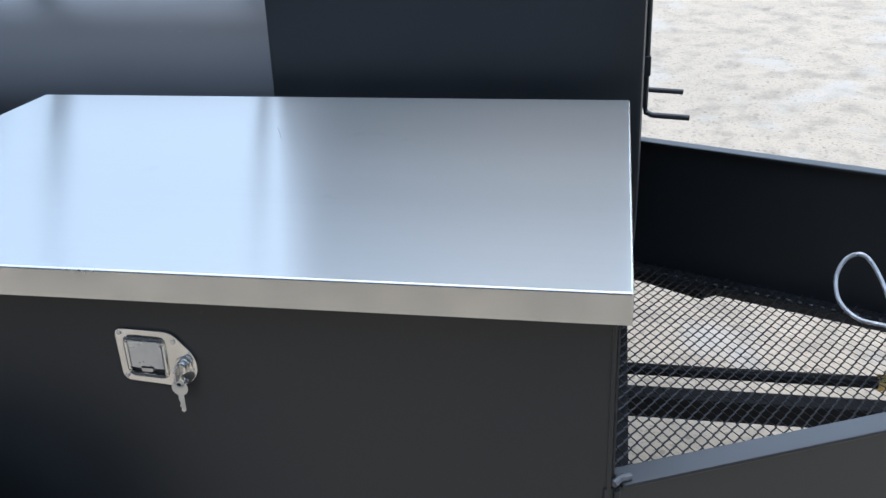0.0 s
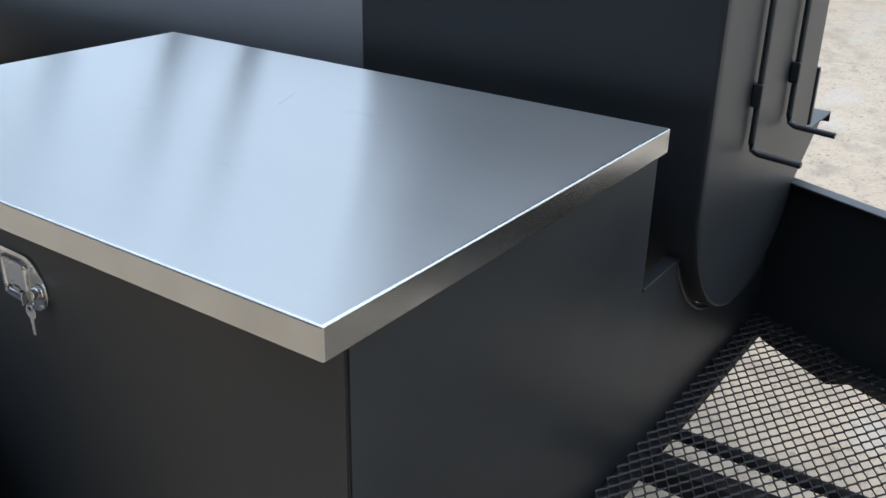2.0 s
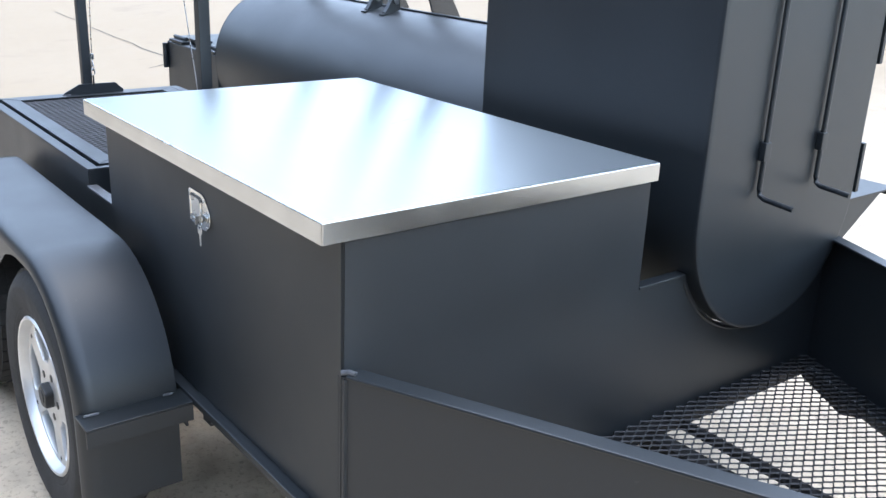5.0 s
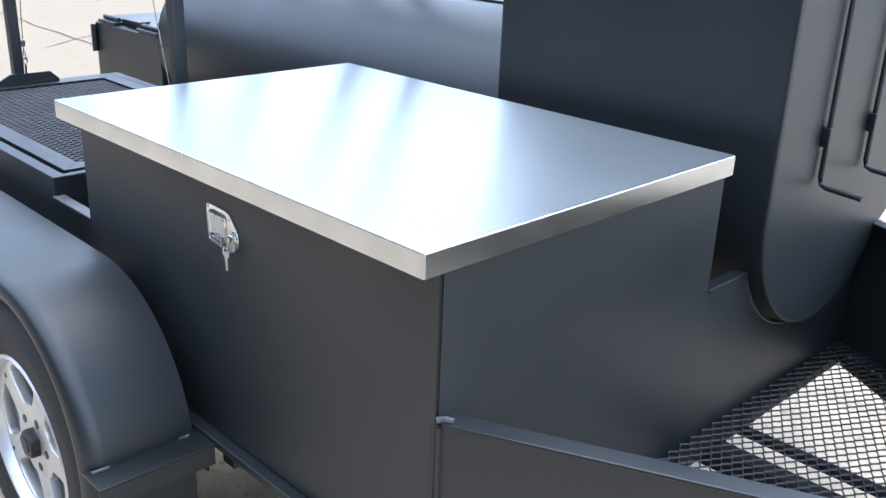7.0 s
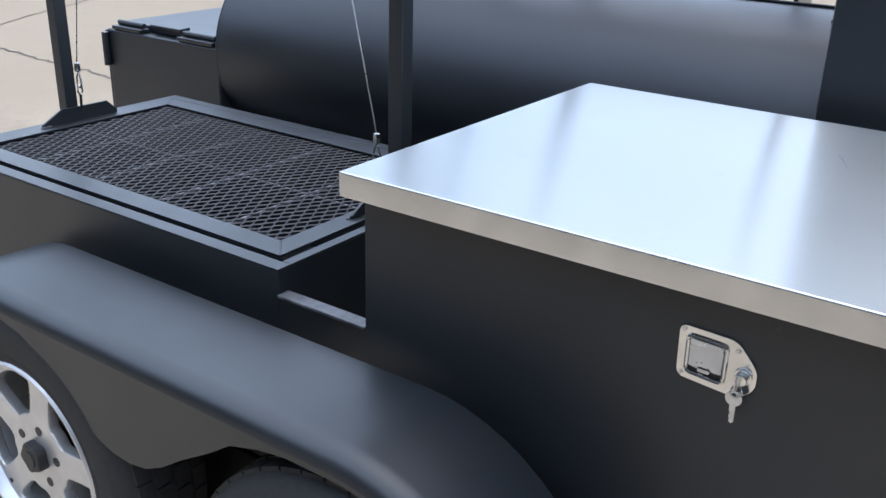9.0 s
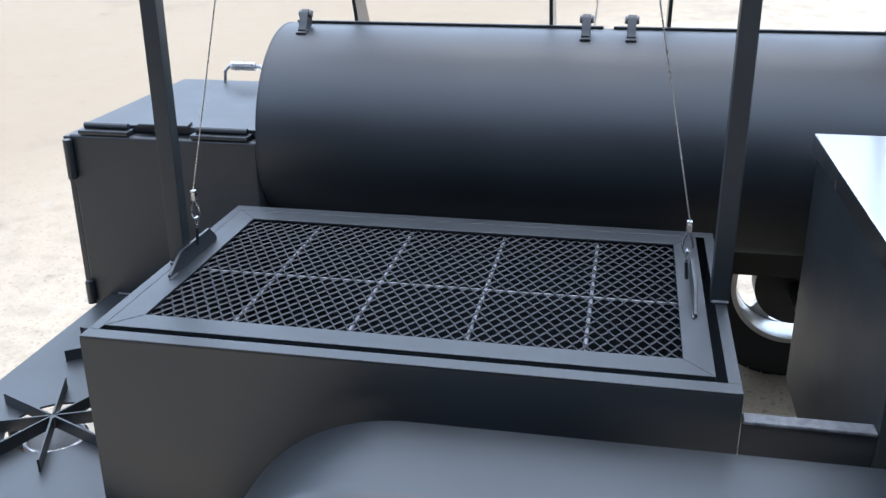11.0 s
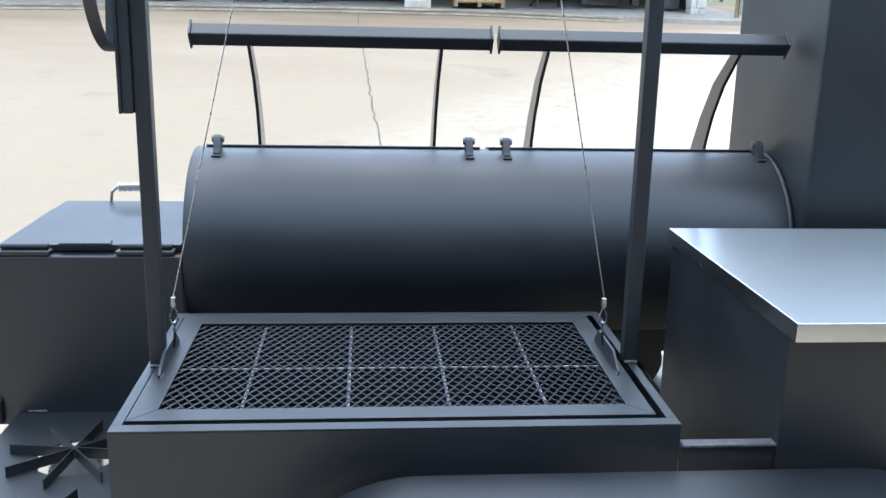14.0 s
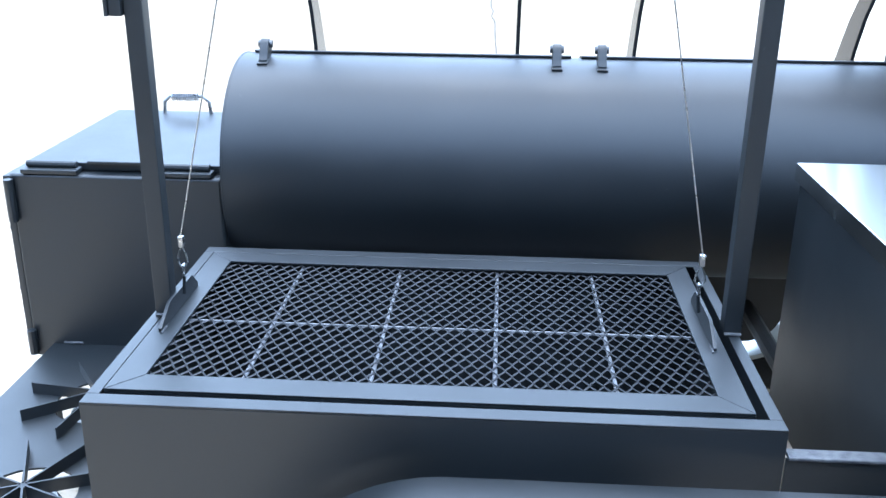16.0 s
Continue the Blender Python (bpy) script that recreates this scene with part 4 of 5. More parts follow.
for dx0, dx1, arms, hooks, w0, w1 in ((-2.895, -1.912, (-2.712, -2.076), (-2.845, -1.960), -2.900, -1.908), (-1.880, -0.866, (-1.714, -1.050), (-1.826, -0.893), -1.880, -0.886)):
    outer, inner = arc(BY, BZ, BR + 0.008, 88, -25, 24), arc(BY, BZ, BR + 0.001, -25, 88, 24)
    d = part("door", plate(outer + inner, "x", dx0, dx1), BLACK, smoker)
    part("door_edge", tube([(dx0, BY + 0.012, BZ + BR + 0.006), (dx1, BY + 0.012, BZ + BR + 0.006)], 0.0032, 8), BLACK, d)
    tilt = Matrix.Translation((0, 1.285, 1.598)) @ pose(0, 0, 0, 41, 0, 0)
    cw = part("counterweight", turned(box((w0, -0.027, -0.027), (w1, 0.027, 0.027), 0.006, 3), tilt), BLACK, smoker)
    for xe in (w0, w1):
        part("end_plate", turned(box((xe - 0.004, -0.034, -0.034), (xe + 0.004, 0.034, 0.034), 0.003), tilt), BLACK, cw)
    for x in arms:
        edge1 = [(1.70, 1.12), (1.66, 1.19), (1.59, 1.31), (1.48, 1.45), (1.32, 1.574)]
        edge2 = [(1.26, 1.566), (1.385, 1.45), (1.47, 1.33), (1.515, 1.23), (1.53, 1.18), (1.55, 1.16)]
        part("counterweight_arm", plate(edge1 + edge2, "x", x - 0.006, x + 0.006, 0.001), GLOSSBLACK, d)
    for x in hooks:
        hk = part("hinge", plate([(1.365, 1.183), (1.38, 1.188), (1.41, 1.194), (1.435, 1.205), (1.434, 1.240), (1.412, 1.252), (1.392, 1.242), (1.378, 1.214), (1.368, 1.200), (1.362, 1.194)], "x", x - 0.013, x + 0.013, 0.002), BLACK, smoker)
        part("hinge_pin", drum((0, 1.412, 1.236), "x", 0.012, x - 0.021, x + 0.021, 12, None, None, 0.002), ROD, hk)
        part("hinge_foot", plate([(1.352, 1.178), (1.385, 1.189), (1.385, 1.196), (1.348, 1.187)], "x", x - 0.016, x + 0.016, 0.002), BLACK, hk)

# --- warming cabinet ---
cab = thing("warming_cabinet", (-0.47, CABY, CABZ - CABR), "tall black steel warming cabinet with rounded belly and rod latches", "smoker cabinet")
CY0, CY1, CX0, CX1, CT = CABY - CABR, CABY + CABR, -0.845, 0.034, 1.905
prof = [(CY0, CT), (CY0, CABZ)] + arc(CABY, CABZ, CABR, 180, 360, 32)[1:-1] + [(CY1, CABZ), (CY1, CT)]
cd = part("cabinet_body", plate(prof, "x", CX0, CX1, 0.014), BLACK, cab)
for y in (1.302, 1.566):
    rod = part("latch_rod", tube([(CX1 + 0.012, y, 1.84), (CX1 + 0.012, y, 0.922), (CX1 + 0.016, y, 0.907), (CX1 + 0.03, y, 0.900), (CX1 + 0.122, y - 0.004, 0.895)], 0.0072, 10), BLACK, cd)
    for z in (1.025, 1.44, 1.76):
        part("rod_guide", box((CX1 + 0.0005, y - 0.014, z - 0.025), (CX1 + 0.022, y + 0.014, z + 0.025), 0.004), BLACK, rod)
part("back_hinge", box((CX1 - 0.03, CY1 - 0.002, 0.84), (CX1 + 0.004, CY1 + 0.014, 0.99), 0.003), BLACK, cab)
part("back_hinge", box((CX1 - 0.03, CY1 - 0.002, 1.22), (CX1 + 0.004, CY1 + 0.014, 1.40), 0.003), BLACK, cab)
shf = part("side_shelf", box((CX0 + 0.1, CY1 - 0.004, 0.811), (CX1 - 0.008, CY1 + 0.265, 0.817), 0.001), BLACK, cab)
part("gusset", plate([(CY1 - 0.03, 0.665), (CY1 + 0.19, 0.8105), (CY1 - 0.03, 0.8105)], "x", CX1 - 0.024, CX1 - 0.014), BLACK, shf)
part("shelf_lip", box((CX0 + 0.1, CY1 + 0.259, 0.788), (CX1 - 0.008, CY1 + 0.265, 0.8105), 0.001), BLACK, shf)

# --- firebox ---
FX0, FX1, FBY0, FBY1, FBT = -3.570, -2.931, 1.135, 1.93, 0.884
fb = thing("firebox", (-3.23, 1.55, 0.33), "black steel firebox with hinged top lid and coil handle", "firebox")
part("firebox_body", box((FX0, FBY0, 0.285), (FX1, FBY1, FBT), 0.010, 3), BLACK, fb)
fl = part("firebox_lid", box((FX0 + 0.035, FBY0 + 0.05, FBT + 0.002), (FX1 - 0.015, FBY1 - 0.02, FBT + 0.026), 0.004), BLACK, fb)
for x0, x1 in ((-3.53, -3.36), (-3.15, -2.96)):
    hp = part("hinge_plate", box((x0, FBY0 - 0.004, FBT + 0.0015), (x1, FBY0 + 0.046, FBT + 0.016), 0.004), BLACK, fb)
    part("hinge_barrel", tube([(x0 + 0.01, FBY0 + 0.028, FBT + 0.026), (x1 - 0.01, FBY0 + 0.028, FBT + 0.026)], 0.010, 10), BLACK, hp)
part("hinge_strap", plate([(-3.34, FBY0 + 0.03), (-3.17, FBY0 + 0.03), (-3.18, FBY0 + 0.09), (-3.33, FBY0 + 0.09)], "z", FBT + 0.0265, FBT + 0.036, 0.003), BLACK, fb)
for z0, z1 in ((0.74, 0.87), (0.30, 0.38)):
    part("door_hinge", tube([(FX0 + 0.004, FBY0 - 0.012, z0), (FX0 + 0.004, FBY0 - 0.012, z1)], 0.014, 10), BLACK, fb)
dp = part("door_plate", box((FX0 - 0.024, FBY0 + 0.01, 0.30), (FX0 - 0.002, FBY1 - 0.01, 0.875), 0.004), BLACK, fb)
for z in (0.50, 0.70):
    part("door_bolt", drum((0, FBY0 + 0.05, z), "x", 0.012, FX0 - 0.04, FX0 - 0.0235, 10), BLACK, dp)
part("weld_bead", tube([(FX0 + 0.10, FBY0 - 0.002, 0.337), (FX0 + 0.16, FBY0 - 0.002, 0.337)], 0.004, 6), WELD, fb)
HY = 1.87
h1 = part("lid_handle", tube([(-3.345, HY, FBT + 0.026), (-3.342, HY, FBT + 0.07), (-3.32, HY, FBT + 0.09), (-3.20, HY, FBT + 0.09), (-3.178, HY, FBT + 0.07), (-3.175, HY, FBT + 0.026)], 0.007, 8), BARE, fb)
part("coil_grip", tube([(-3.315 + 0.10 * i / 120, HY + 0.015 * math.cos(i * 0.628), FBT + 0.09 + 0.015 * math.sin(i * 0.628)) for i in range(121)], 0.003, 6), ZINC, h1, "bright coil-spring grip")

# --- burner shelf ---
bs = thing("burner_shelf", (-3.1, 0.55, 0.33), "black steel shelf with two star burner grates", "burner")
BC = ((-3.216, 0.345), (-3.220, 0.795))
SX0, SZ = -3.505, 0.332
part("shelf_plate", plate([(SX0, 0.0), (GX0 - 0.002, 0.0), (GX0 - 0.002, FBY0 - 0.001), (SX0, FBY0 - 0.001)], "z", SZ - 0.006, SZ,
                          holes=[[(c[0] + 0.12 * math.cos(a), c[1] + 0.12 * math.sin(a)) for a in np.linspace(0, 2 * math.pi, 33)[:-1]] for c in BC]), BLACK, bs)
part("shelf_lip", box((SX0, -0.006, SZ - 0.05), (GX0 - 0.002, -0.0005, SZ), 0.001), BLACK, bs)
for (cx, cy), turn in zip(BC, (23, 37)):
    g = part("burner_grate", drum((cx, cy, 0), "z", 0.012, SZ + 0.001, SZ + 0.031, 12), BLACK, bs)
    for k in range(8):
        a = radians(k * 45 + turn)
        ca, sa = math.cos(a), math.sin(a)
        part("grate_arm", tube([(cx + 0.01 * ca, cy + 0.01 * sa, SZ + 0.017), (cx + 0.205 * ca, cy + 0.205 * sa, SZ + 0.017)], 0.01, 4, square=(0.005, 0.034)), BLACK, g)
    bh = part("burner_head", drum((cx, cy, 0), "z", 0.070, SZ - 0.07, SZ - 0.035, 36, None, 0.082, 0.004), DARKSTEEL, bs, "dark cast ring burner head")
    part("burner_ring", tube([(cx + 0.074 * math.cos(a), cy + 0.074 * math.sin(a), SZ - 0.033) for a in np.linspace(0, 2 * math.pi, 41)[:-1]], 0.007, 8, closed=True), BARE, bh, "worn bright burner ring")
    part("burner_pipe", tube([(cx, cy, SZ - 0.06), (cx + 0.05, cy - 0.1, SZ - 0.06), (cx + 0.06, cy - 0.24, SZ - 0.06)], 0.012, 8), BLACK, bh)
    part("burner_bracket", box((cx - 0.12, cy - 0.015, SZ - 0.079), (cx + 0.12, cy + 0.015, SZ - 0.072)), BLACK, bh)
    for s in (-1, 1):
        part("bracket_tab", box((cx + s * 0.124 - 0.004, cy - 0.015, SZ - 0.079), (cx + s * 0.124 + 0.004, cy + 0.015, SZ - 0.0065)), BLACK, bh)

# --- gas hose on the tray ---
hose = thing("gas_hose", (0.6, 1.16, 0.30), "grey braided gas hose looped on the mesh tray", "hose")
hp_ = [(0.535, 0.945, 0.30), (0.56, 1.0, 0.335), (0.55, 1.08, 0.39), (0.525, 1.15, 0.475), (0.49, 1.19, 0.53), (0.45, 1.20, 0.515), (0.425, 1.18, 0.46), (0.43, 1.14, 0.40), (0.47, 1.10, 0.365), (0.53, 1.075, 0.36), (0.62, 1.06, 0.345), (0.70, 1.03, 0.34)]


def smooth(pts, n=6):
    out = []
    p = [Vector(q) for q in pts]
    for i in range(len(p) - 1):
        a, b, c, d = p[max(0, i - 1)], p[i], p[i + 1], p[min(len(p) - 1, i + 2)]
        for k in range(n):
            t = k / n
            out.append(0.5 * ((2 * b) + (c - a) * t + (2 * a - 5 * b + 4 * c - d) * t * t + (3 * b - a - 3 * c + d) * t ** 3))
    return out + [p[-1]]


part("hose_loop", tube(smooth([(x + 0.13, y + 0.12, 0.312 if z < 0.31 else 0.345 + (z - 0.30) * 0.82) for x, y, z in hp_]), 0.0058, 10), HOSE, hose)
part("regulator", drum((0.77, 1.12, 0), "z", 0.035, 0.302, 0.335, 24, None, 0.03, 0.004), ZINC, hose, "round zinc regulator")


# --- yard behind: open shed on a slab, stored goods, trees ---
def zg(y):
    return ground_z(y)


bm = bmesh.new()
edge = [(-40, 20.0), (-10, 20.15), (-6.5, 20.75), (-3.2, 21.0), (0.2, 20.9), (3.6, 20.1)]
pts = edge + [(5.0, 19.75), (6.95, 19.6), (7.1, 31), (-40, 31)]
vs = [bm.verts.new((x, y, zg(y) + 0.10)) for x, y in pts]
f = bm.faces.new(vs)
r = bmesh.ops.extrude_face_region(bm, geom=[f])
bmesh.ops.translate(bm, verts=[g for g in r["geom"] if isinstance(g, bmesh.types.BMVert)], vec=(0, 0, -0.3))
bmesh.ops.recalc_face_normals(bm, faces=bm.faces)
part("shed_slab", bm, SLAB, None, "raised grey concrete slab of the open shed", "structure", "floor")
for o, h_, w_ in ((0.03, 0.075, 0.05), (0.42, 0.035, 0.05)):
    k = tube([(x, y - o, zg(y - o) + h_) for x, y in edge], 0.05, 4, square=(w_, 0.05))
    part("kerb", k, KERB, None, "pale worn concrete kerb along the shed slab", "structure", "kerb")
k = tube([(x, y - 0.24, zg(y - 0.24) + 0.006) for x, y in edge], 0.05, 4, square=(0.20, 0.008))
part("gutter", k, CRACK, None, "dirt-filled gutter between the two kerbs", "structure", "gutter")
FZ = zg(22) + 0.10
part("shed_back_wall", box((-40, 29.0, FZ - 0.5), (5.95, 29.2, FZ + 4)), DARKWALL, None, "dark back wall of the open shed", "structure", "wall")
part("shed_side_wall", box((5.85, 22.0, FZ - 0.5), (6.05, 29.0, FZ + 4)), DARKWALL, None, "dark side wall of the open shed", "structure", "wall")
# Roof and beam are out of view, added to keep the shed interior shaded.
part("unseen_shed_roof", box((-40, 20.6, FZ + 3.4), (6.3, 29.3, FZ + 3.6)), DARKWALL, None, "unseen plain dark roof, added to shade the open shed", "structure", "roof")
part("unseen_shed_beam", box((-40, 21.5, FZ + 2.7), (6.3, 21.8, FZ + 3.4), 0.01), WHITEWASH, None, "unseen pale beam, added over the shed front", "structure", "beam")


def column(x0, x1, y, mat, label):
    c = thing("column", ((x0 + x1) / 2, y, zg(y)), label, "column", "shed columns", "structure")
    n = 8
    for i in range(n):
        o = 0.012 * ((i * 7) % 3 - 1)
        part("block", box((x0 + o, y - 0.22 + o, zg(y) + i * 0.45), (x1 + o, y + 0.22, zg(y) + i * 0.45 + 0.444), 0.015), mat, c)
    part("mortar_core", box((x0 + 0.03, y - 0.18, zg(y)), (x1 - 0.03, y + 0.19, zg(y) + n * 0.45)), SLAB, c)
    part("downpipe_end", tube([((x0 + x1) / 2 + 0.02, y - 0.23, zg(y) + 0.16), ((x0 + x1) / 2 - 0.02, y - 0.45, zg(y) + 0.12)], 0.07, 12), WHITEWASH, c, "pale drain pipe stub")


column(-9.93, -9.31, 21.62, WHITEWASH, "whitewashed block column with stained base")
column(-1.38, -0.76, 21.62, WHITEWASH, "whitewashed block column with stained base")


def stone_pier(x0, x1, y, rows_, seed):
    c = thing("stone_pier", ((x0 + x1) / 2, y, zg(y)), "rough pale limestone pier", "pier", "stone piers", "structure")
    rnd = random.Random(seed)
    z = zg(y)
    for i in range(rows_):
        hgt = 0.16 + 0.14 * rnd.random()
        cut = x0 + (x1 - x0) * (0.3 + 0.4 * rnd.random())
        for a, b in ((x0, cut - 0.008), (cut + 0.008, x1)):
            o = 0.03 * rnd.random()
            part("stone", box((a, y - 0.22 - o, z), (b, y + 0.2, z + hgt - 0.012), 0.02), STONE, c)
        z += hgt
    part("mortar_core", box((x0 + 0.02, y - 0.205, zg(y)), (x1 - 0.02, y + 0.18, z)), STONE, c)


stone_pier(5.62, 6.0, 21.62, 12, 3)
stone_pier(6.95, 7.4, 21.62, 12, 5)
pp = thing("gate_post", (6.48, 20.6, zg(20.6)), "tall weathered steel gate post", "post")
part("post_tube", box((6.43, 20.57, zg(20.6)), (6.49, 20.63, zg(20.6) + 2.4), 0.005), WOOD, pp)
part("post_angle", box((6.495, 20.57, zg(20.6)), (6.52, 20.63, zg(20.6) + 2.4), 0.003), BLACK, pp)

# crate of strand board on a pallet
cz = zg(21.6) + 0.10
crate = thing("shipping_crate", (0.42, 21.9, cz), "strand-board shipping crate on a wooden pallet", "crate")
for x in (-0.21, 0.36, 0.93):
    part("runner", box((x, 21.4, cz + 0.001), (x + 0.09, 22.5, cz + 0.10), 0.005), WOOD, crate)
part("deck", box((-0.21, 21.4, cz + 0.101), (1.03, 22.5, cz + 0.13), 0.004), WOOD, crate)
part("lower_panel", box((-0.19, 21.42, cz + 0.131), (1.01, 22.48, cz + 0.70), 0.006), OSB, crate)
part("upper_panel", box((-0.19, 21.42, cz + 0.715), (1.01, 22.48, cz + 1.28), 0.006), OSB, crate)
part("cover_board", box((-0.22, 21.4, cz + 1.281), (1.04, 22.5, cz + 1.44), 0.006), WOOD, crate)
for x in (-0.21, 0.995):
    part("corner_batten", box((x, 21.395, cz + 0.131), (x + 0.03, 21.418, cz + 1.28), 0.003), WOOD, crate)


def round_table(x, y, r, h_, label, mat):
    z = zg(y) + 0.10
    t = thing("round_table", (x, y, z), label, "table", "tables in the shed")
    part("tabletop", drum((x, y, 0), "z", r, z + h_ - 0.03, z + h_, 36, None, None, 0.008), mat, t)
    part("seat_ring", tube([(x + (r + 0.12) * math.cos(a), y + (r + 0.12) * math.sin(a), z + h_ * 0.55) for a in np.linspace(0, 2 * math.pi, 33)[:-1]], 0.03, 6, closed=True), mat, t)
    for k in range(4):
        a = radians(45 + 90 * k)
        part("leg", tube([(x + 0.15 * math.cos(a), y + 0.15 * math.sin(a), z + h_ - 0.03), (x + (r + 0.05) * math.cos(a), y + (r + 0.05) * math.sin(a), z + 0.0)], 0.025, 8), mat, t)


round_table(-5.10, 21.9, 0.46, 0.50, "round grey metal picnic table", DARKSTEEL)
round_table(-3.96, 21.9, 0.42, 0.44, "small round grey metal picnic table", DARKSTEEL)
round_table(-3.33, 22.9, 0.36, 0.58, "round grey metal pedestal table", DARKSTEEL)
round_table(2.18, 22.1, 0.47, 0.48, "dark round metal picnic table", BLACK)


def yard_smoker(x0, x1, y, r, mat, label):
    z = zg(y) + 0.10
    s_ = thing("yard_smoker", ((x0 + x1) / 2, y, z), label, "smoker", "smokers in the shed")
    part("barrel", drum((0, y, z + 0.85), "x", r, x0, x1, 40), mat, s_)
    part("firebox", box((x0 - 0.5, y - 0.28, z + 0.45), (x0 - 0.003, y + 0.28, z + 1.05), 0.01), GREYPAINT, s_)
    part("skid", box((x0 - 0.45, y - 0.3, z + 0.20), (x1 + 0.1, y + 0.3, z + 0.26), 0.005), mat, s_)
    for x in (x0 - 0.3, x1 - 0.1):
        part("leg", box((x, y - 0.03, z + 0.26), (x + 0.06, y + 0.03, z + 0.60)), mat, s_)
        part("caster", drum((x + 0.03, y, z + 0.10), "y", 0.10, y - 0.30, y - 0.24, 16, None, None, 0.01), RUBBER, s_)
        part("axle_bar", box((x + 0.01, y - 0.24, z + 0.08), (x + 0.05, y + 0.24, z + 0.20)), mat, s_)


yard_smoker(-3.05, -1.0, 23.2, 0.34, BLACK, "long black barrel smoker standing in the shed")
yard_smoker(3.45, 4.55, 22.6, 0.33, BLACK, "black barrel smoker with grey firebox on casters")
yard_smoker(-8.0, -6.3, 24.0, 0.36, BLACK, "black barrel smoker standing deep in the shed")
fz = zg(22.4) + 0.10
bowl = thing("fire_bowl", (-11.85, 22.4, fz), "black steel fire bowl on a low stand", "fire pit")
part("bowl", drum((-11.85, 22.4, 0), "z", 0.22, fz + 0.12, fz + 0.46, 28, None, 0.52), BLACK, bowl)
part("stand", drum((-11.85, 22.4, 0), "z", 0.20, fz, fz + 0.119, 20), BLACK, bowl)

# wrapped load on a pallet, and a few upright boards behind it
z = zg(21.8) + 0.10
load = thing("wrapped_pallet_load", (-7.2, 21.8, z), "plastic-wrapped load on a brown wooden pallet", "pallet")
part("pallet", box((-7.72, 21.4, z), (-6.70, 22.2, z + 0.10), 0.01), WOOD, load)
part("base_ring", drum((-7.2, 21.8, 0), "z", 0.34, z + 0.101, z + 0.30, 20, None, 0.50), WOOD, load)
bm = bmesh.new()
bmesh.ops.create_icosphere(bm, subdivisions=4, radius=0.52)
for v in bm.verts:
    n = noise.noise(v.co * 3.1) * 0.12 + noise.noise(v.co * 7.0) * 0.05
    v.co = Vector((v.co.x * (1 + n), v.co.y * (0.8 + n), max(0.0, v.co.z) * (0.8 + 1.4 * n) + 0.42 * math.exp(-((v.co.x + 0.02) / 0.16) ** 2) * max(0.0, v.co.z) / 0.52 + 0.3 * math.exp(-((v.co.x + 0.33) / 0.1) ** 2) * max(0.0, v.co.z) / 0.52))
bmesh.ops.translate(bm, verts=bm.verts, vec=(-7.2, 21.8, z + 0.30))
part("plastic_wrap", bm, WRAP, load, "crumpled clear plastic wrap")
cyl = thing("gas_cylinder", (-6.57, 21.6, z), "pale blue-white gas cylinder", "cylinder")
part("cylinder_body", drum((-6.57, 21.6, 0), "z", 0.065, z, z + 0.42, 20, None, None, 0.02), WRAP, cyl)
for i, x in enumerate((-6.38, -6.22, -6.08, -5.9)):
    b = thing("leaning_board", (x, 23.0, z), "grey steel sheet leaning in the shed", "sheet", "leaning sheets")
    part("sheet", turned(box((-0.07, -0.01, 0), (0.07, 0.01, 1.3), 0.003), Matrix.Translation((x, 23.2, zg(23.2) + 0.10)) @ pose(0, 0, 0, -6, 3 * (i % 3 - 1), 0)), GREYPAINT, b)
for x0, x1, h0, y in ((-5.2, -4.5, 1.5, 24.2), (-3.75, -3.2, 1.6, 24.2), (-3.4, -2.9, 1.15, 23.7), (2.35, 2.95, 1.6, 24.5)):
    c = thing("steel_cabinet", ((x0 + x1) / 2, y, zg(y) + 0.1), "grey primed steel cabinet standing in the shed", "cabinet", "cabinets in the shed")
    part("cabinet_case", box((x0, y - 0.25, zg(y) + 0.1), (x1, y + 0.25, zg(y) + 0.1 + h0), 0.01), GREYPAINT, c)
    part("cabinet_front", box((x0 + 0.03, y - 0.262, zg(y) + 0.15), (x1 - 0.03, y - 0.2505, zg(y) + 0.06 + h0), 0.004), GREYPAINT, c)

zb = zg(22.9) + 0.10
board = thing("wall_board", (3.9, 22.95, zb), "grey-beige board standing on edge under a smoker", "board")
part("board_sheet", turned(box((-0.42, -0.012, 0.0), (0.42, 0.012, 0.44), 0.004), Matrix.Translation((3.85, 23.0, zb)) @ pose(0, 0, 0, -5, 0, 0)), GREYPAINT, board)
zb = zg(22.3) + 0.10
chest = thing("tool_chest", (5.3, 22.3, zb), "small dark steel chest on the shed floor", "chest")
part("chest_body", box((5.05, 22.1, zb), (5.55, 22.5, zb + 0.36), 0.01), BLACK, chest)
part("chest_lid", box((5.04, 22.09, zb + 0.3605), (5.56, 22.51, zb + 0.42), 0.012), BLACK, chest)
part("hasp", box((5.27, 22.078, zb + 0.32), (5.33, 22.0895, zb + 0.40), 0.003), ZINC, chest)

# unseen plain wall, added behind the camera to block sky and darken reflections
part("light_block_wall", box((-16, -4.15, GZ - 0.3), (14, -3.9, GZ + 4.0), 0.01), DARKWALL, None, "unseen plain dark wall, added behind the camera to cut light", "structure", "wall")

